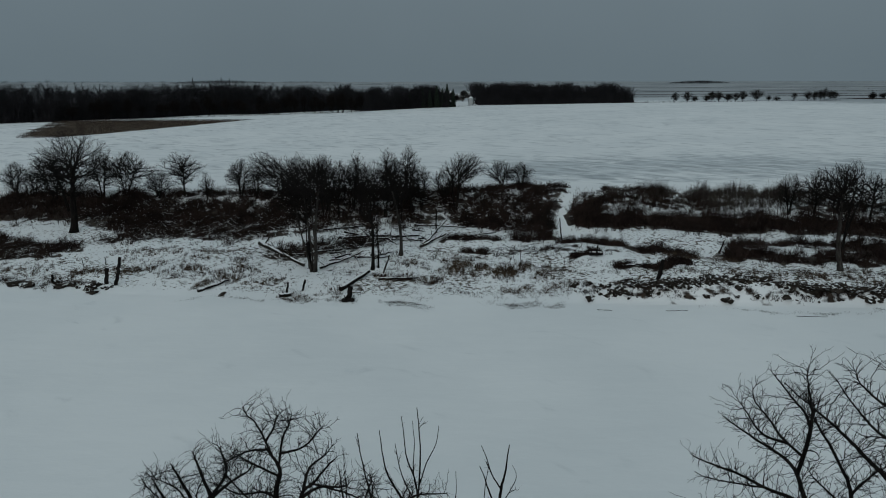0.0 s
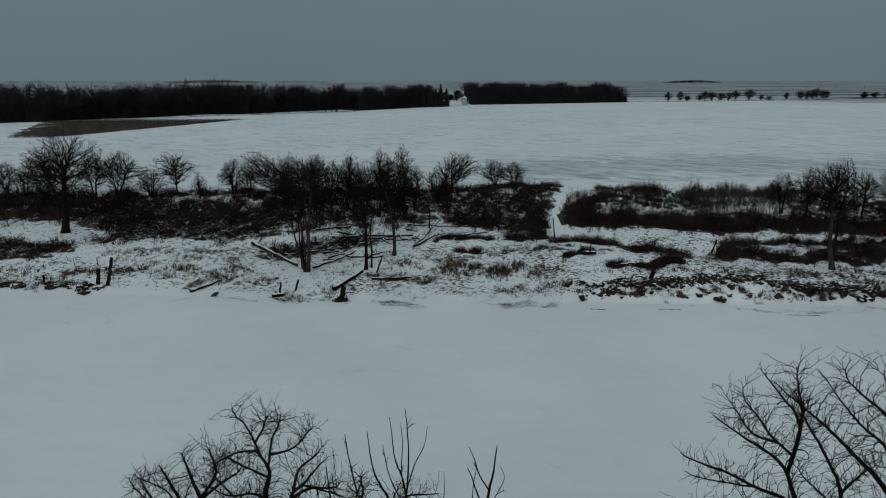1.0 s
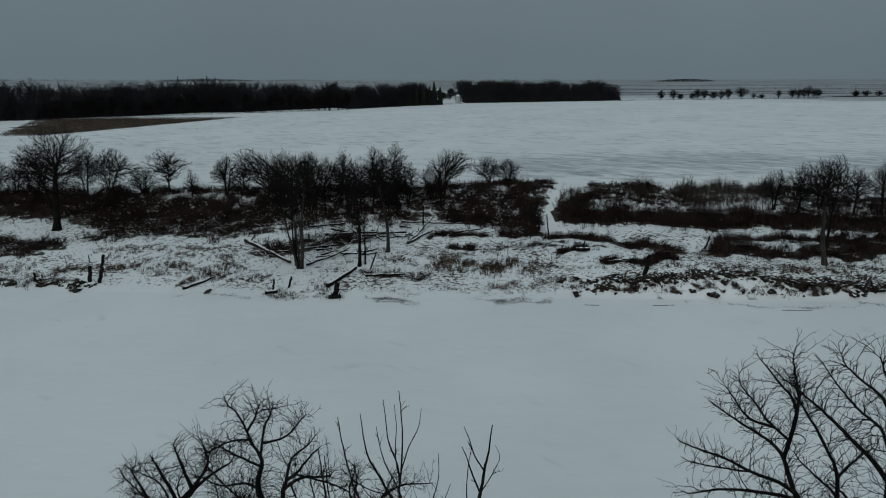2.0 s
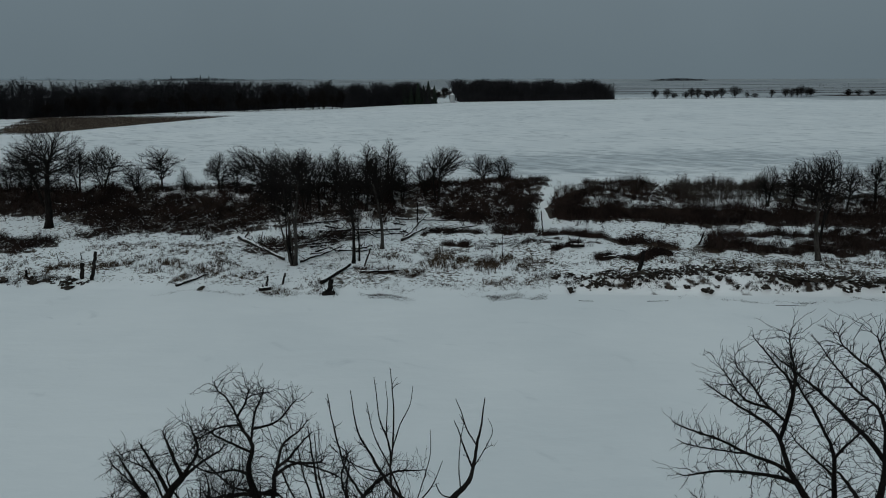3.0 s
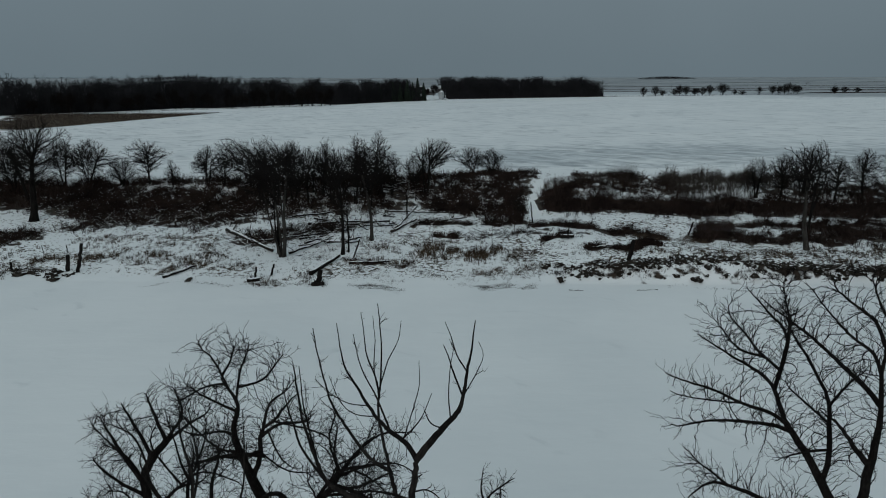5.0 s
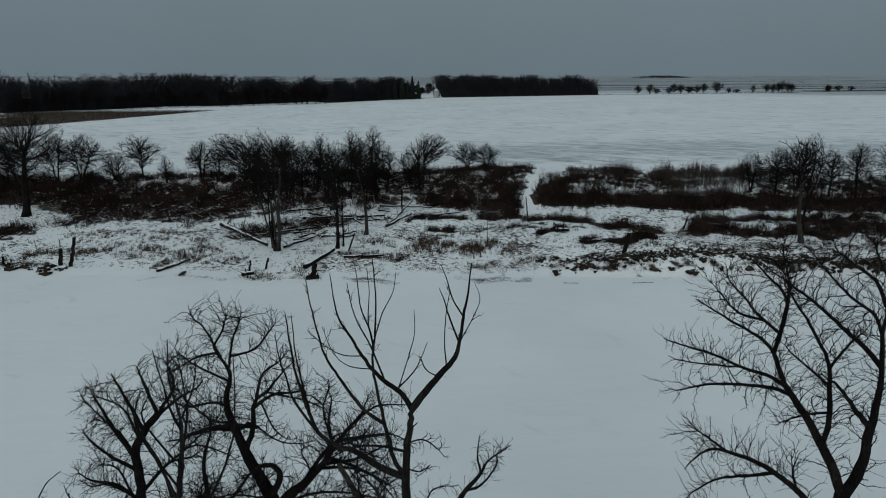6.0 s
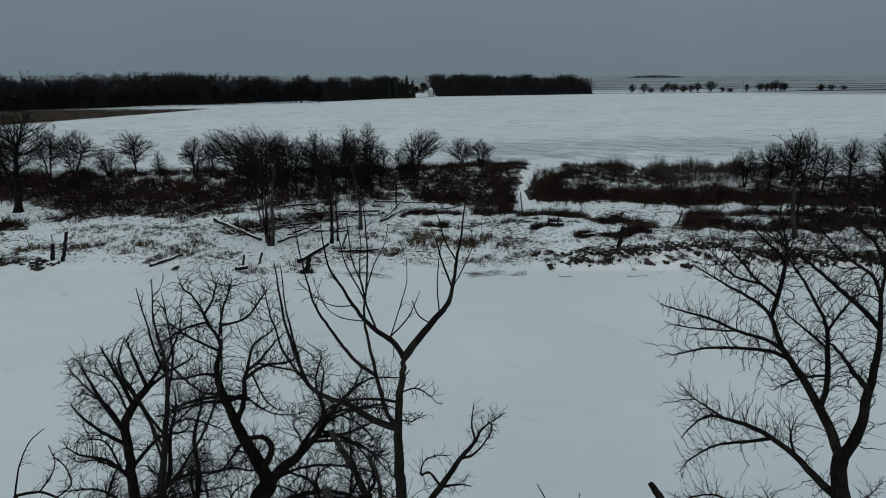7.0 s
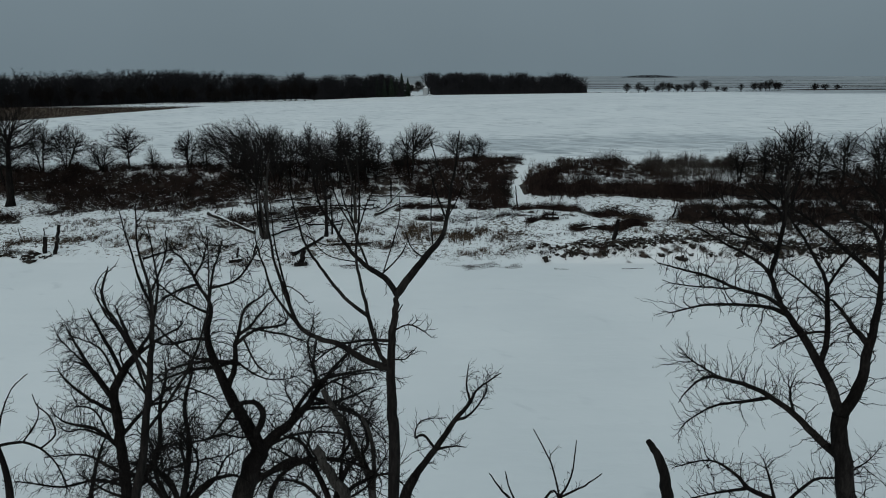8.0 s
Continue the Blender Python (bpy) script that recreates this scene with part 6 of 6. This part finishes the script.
foot = np.stack([-220 + u * 400, np.interp(-220 + u * 400, (*FRONT_X, 30, 180), (*FRONT_Y, 556, 622)) + R.randn(n) * 1.3 + 3, np.full(n, 5.9)], 1)
sticks("field_edge", foot, foot + np.stack([R.randn(n) * 0.3, R.randn(n) * 0.3, 0.3 + 0.7 * R.rand(n)], 1), np.full(n, 0.08), np.full(n, 0.03), DULL_GRASS, "rough grass along the edge of the field", "dry grass")


def spruce(x, y, height, seed):
    """A dark conifer: a trunk and tiers of drooping needled boughs."""
    rng = random.Random(seed)
    tree = stand("spruce", x, y, float(land(x, y)) - 0.1, "dark green pointed spruce at the edge of the woods", "tree", "spruces by the farmyard")
    trunk, crown = Shape(), Shape()
    trunk.tube([Vector((0, 0, 0)), Vector((0, 0, height * 0.98))], [0.22, 0.03], 6)
    part("trunk", trunk, BARK, tree)
    tiers = 26
    for k in range(tiers):
        h = height * (0.06 + 0.92 * k / tiers)
        reach = (1 - k / tiers) ** 0.85 * height * 0.19 + 0.15
        for s in range(11):
            a = 6.283 * (s + rng.random()) / 11
            r = reach * rng.uniform(0.7, 1.15)
            tip = Vector((math.cos(a) * r, math.sin(a) * r, h - r * rng.uniform(0.1, 0.45)))
            crown.tube([Vector((0, 0, h)), tip * 0.55 + Vector((0, 0, h * 0.45)), tip], [0.12, height * 0.036, 0.08], 4, False)
    part("crown", crown, NEEDLES, tree, "dark green needled boughs")


for k, (sx, sy, sh) in enumerate(((-22, 505, 12), (-11, 519, 13), (-13, 512, 14.5), (-8, 515, 13), (-3, 519, 16), (1, 523, 14), (4.5, 526, 17), (9, 530, 13.5))):
    spruce(sx, sy, sh, 160 + k)

# ---- farmyard ----


def box(shape, x0, y0, z0, x1, y1, z1):
    o = len(shape.v)
    shape.v += [Vector((x, y, z)) for z in (z0, z1) for x, y in ((x0, y0), (x1, y0), (x1, y1), (x0, y1))]
    shape.f += [tuple(o + i for i in f) for f in ((3, 2, 1, 0), (4, 5, 6, 7), (0, 1, 5, 4), (1, 2, 6, 5), (2, 3, 7, 6), (3, 0, 4, 7))]


def flat(ob):
    ob.data.polygons.foreach_set("use_smooth", np.zeros(len(ob.data.polygons), dtype=bool))
    return ob


def farm_house(x, y, turn, w, d, h, rise, label, name="farm_building"):
    z = float(land(x, y))
    house = stand(name, x, y, z, label, "building", "buildings of the far farm")
    house.rotation_euler.z = radians(turn)
    walls = Shape()
    box(walls, -w / 2, -d / 2, -0.3, w / 2, d / 2, h)
    o = len(walls.v)
    for sx in (-w / 2, w / 2):
        walls.v += [Vector((sx, -d / 2, h)), Vector((sx, d / 2, h)), Vector((sx, 0, h + rise))]
    walls.f += [(o, o + 1, o + 2), (o + 3, o + 5, o + 4)]
    flat(part("wall", walls, BOARD, house))
    for side in (-1, 1):
        roof = Shape()
        over = 0.4
        a = [Vector((sx * (w / 2 + over), side * (d / 2 + over), h - 0.25)) for sx in (-1, 1)]
        b = [Vector((sx * (w / 2 + over), 0, h + rise + 0.05)) for sx in (-1, 1)]
        up = Vector((0, 0, 0.28))
        roof.v += [a[0], a[1], b[1], b[0], a[0] + up, a[1] + up, b[1] + up, b[0] + up]
        roof.f += [(0, 1, 2, 3), (7, 6, 5, 4), (0, 4, 5, 1), (1, 5, 6, 2), (2, 6, 7, 3), (3, 7, 4, 0)]
        flat(part("roof", roof, CAP, house, "roof under snow"))
    for k in range(3):
        win = Shape()
        cx = -w / 2 + w * (k + 0.5) / 3
        box(win, cx - 0.6, -d / 2 - 0.05, h * 0.4, cx + 0.6, -d / 2 + 0.02, h * 0.75)
        pane = flat(part("window", win, GLASS, house))
        frame_bars = Shape()
        for dx in (-0.7, 0.6):
            box(frame_bars, cx + dx, -d / 2 - 0.08, h * 0.38, cx + dx + 0.1, -d / 2 + 0.01, h * 0.77)
        flat(part("frame", frame_bars, BOARD, pane))
    return house


farm_house(16, 700, 10, 12, 8, 3.6, 2.6, "small farm house with a snow-covered gable roof among trees")
farm_house(4, 760, -20, 18, 10, 4.5, 3.2, "long farm shed under a snow-covered roof")
farm_house(30, 790, 5, 10, 8, 4, 2.6, "small barn under a snow-covered roof")


def grain_bin(x, y, r, h):
    z = float(land(x, y))
    bin_ = stand("grain_bin", x, y, z, "round galvanised steel grain bin with a snowy cone roof", "grain bin")
    for k in range(6):
        ring = Shape()
        ring.tube([Vector((0, 0, h * k / 6 - (0.2 if k == 0 else 0))), Vector((0, 0, h * (k + 1) / 6 - 0.06)), Vector((0, 0, h * (k + 1) / 6))], [r, r, r * 0.985], 24, k in (0, 5))
        part("wall_ring", ring, STEEL, bin_)
    cone = Shape()
    cone.tube([Vector((0, 0, h)), Vector((0, 0, h + r * 0.62)), Vector((0, 0, h + r * 0.7))], [r * 1.04, 0.35, 0.3], 24)
    roof = part("roof", cone, CAP, bin_, "snow on the cone roof")
    vent = Shape()
    vent.tube([Vector((0, 0, h + r * 0.68)), Vector((0, 0, h + r * 0.68 + 0.35)), Vector((0, 0, h + r * 0.68 + 0.5))], [0.28, 0.28, 0.06], 12)
    part("vent", vent, STEEL, roof)


grain_bin(23.5, 566, 2.0, 5.4)
for k, (tx, ty, th) in enumerate(((10, 640, 9), (14, 650, 7), (20, 660, 10), (6, 690, 11), (24, 720, 9), (-4, 720, 10), (12, 745, 8), (34, 760, 11))):
    bare_tree(tx, ty, th, 7, 170 + k, 2, 0, 0.25, 0.22, 0.9, label="bare yard tree beside the farm buildings", thin=0.05, twig=1.0, group="trees round the farm")

# ---- distance ----
for k, (x0, x1, y0, y1, n, low, high, label) in enumerate((
        (930, 1190, 2900, 2960, 700, 10, 15, "far dark wood on the plain"), (1300, 2100, 3300, 3400, 160, 4, 8, "thin far shelterbelt on the plain"),
        (-2700, -1250, 3500, 3900, 420, 8, 13, "low far woodland on the horizon"), (-1250, -820, 3300, 3420, 620, 11, 19, "trees of a far town"), (-820, -500, 3380, 3500, 180, 8, 14, "far woodland beside a town"),
        (-520, 40, 2500, 2700, 220, 5, 9, "far shelterbelt on the plain"), (60, 900, 4200, 4400, 160, 5, 9, "thin far shelterbelt on the plain"),
        (-420, -20, 1300, 1420, 160, 5, 9, "far trees on the plain"), (560, 800, 1250, 1300, 26, 5, 9, "far tree row on the plain"))):
    u = R.rand(n)
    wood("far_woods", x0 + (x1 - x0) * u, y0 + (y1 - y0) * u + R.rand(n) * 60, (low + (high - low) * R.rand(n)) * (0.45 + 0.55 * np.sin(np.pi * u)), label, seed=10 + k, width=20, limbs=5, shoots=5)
# roadside ditches: long strips of rough grass
for k, (x0, y0, x1, y1, wide) in enumerate(((150, 800, 1000, 1010, 5), (170, 940, 1100, 1130, 4), (200, 1160, 1400, 1400, 6), (420, 735, 760, 800, 12), (300, 1700, 1900, 2000, 8))):
    n = 4200
    u = R.rand(n)
    x, y = x0 + u * (x1 - x0), y0 + u * (y1 - y0) + R.randn(n) * wide * 0.8
    foot = np.stack([x, y, land(x, y) - 0.1], 1)
    sticks("ditch_grass", foot, foot + np.stack([R.randn(n) * 0.5, R.randn(n) * 0.3, 0.5 + 0.7 * R.rand(n)], 1), np.full(n, 0.28), None, DULL_GRASS, "strip of rough brown grass along a far road ditch", "dry grass")


def elevator(x, y, w, h, label):
    """A tall far grain elevator with a stepped gable head."""
    z = float(land(x, y))
    tower = stand("grain_elevator", x, y, z, label, "grain elevator", "elevators of the far town")
    body, head, roof = Shape(), Shape(), Shape()
    box(body, -w / 2, -w / 2, -0.5, w / 2, w / 2, h * 0.72)
    box(head, -w / 4, -w / 3, h * 0.72, w / 4, w / 3, h * 0.93)
    box(roof, -w / 3.4, -w / 2.7, h * 0.93, w / 3.4, w / 2.7, h)
    flat(part("body", body, SLATE, tower)), flat(part("head", head, SLATE, tower)), flat(part("roof", roof, SLATE, tower))


elevator(-1135, 3300, 4.5, 25, "tall grey grain elevator of a far town")
elevator(-1010, 3320, 5, 27, "tall grey grain elevator of a far town")
elevator(-975, 3330, 4, 23, "narrow grey elevator tower of a far town")


def pole(x, y, h):
    z = float(land(x, y))
    thing = stand("utility_pole", x, y, z, "wooden utility pole with a crossarm on the plain", "utility pole", "poles along the far road")
    mast, arm = Shape(), Shape()
    mast.tube([Vector((0, 0, -0.3)), Vector((0, 0, h))], [0.2, 0.13], 6)
    box(arm, -1.3, -0.1, h - 1.0, 1.3, 0.1, h - 0.75)
    part("mast", mast, BARK, thing)
    flat(part("crossarm", arm, BARK, thing))


for k in range(7):
    pole(250 + 150 * k, 1060 + 36 * k, 9.5)
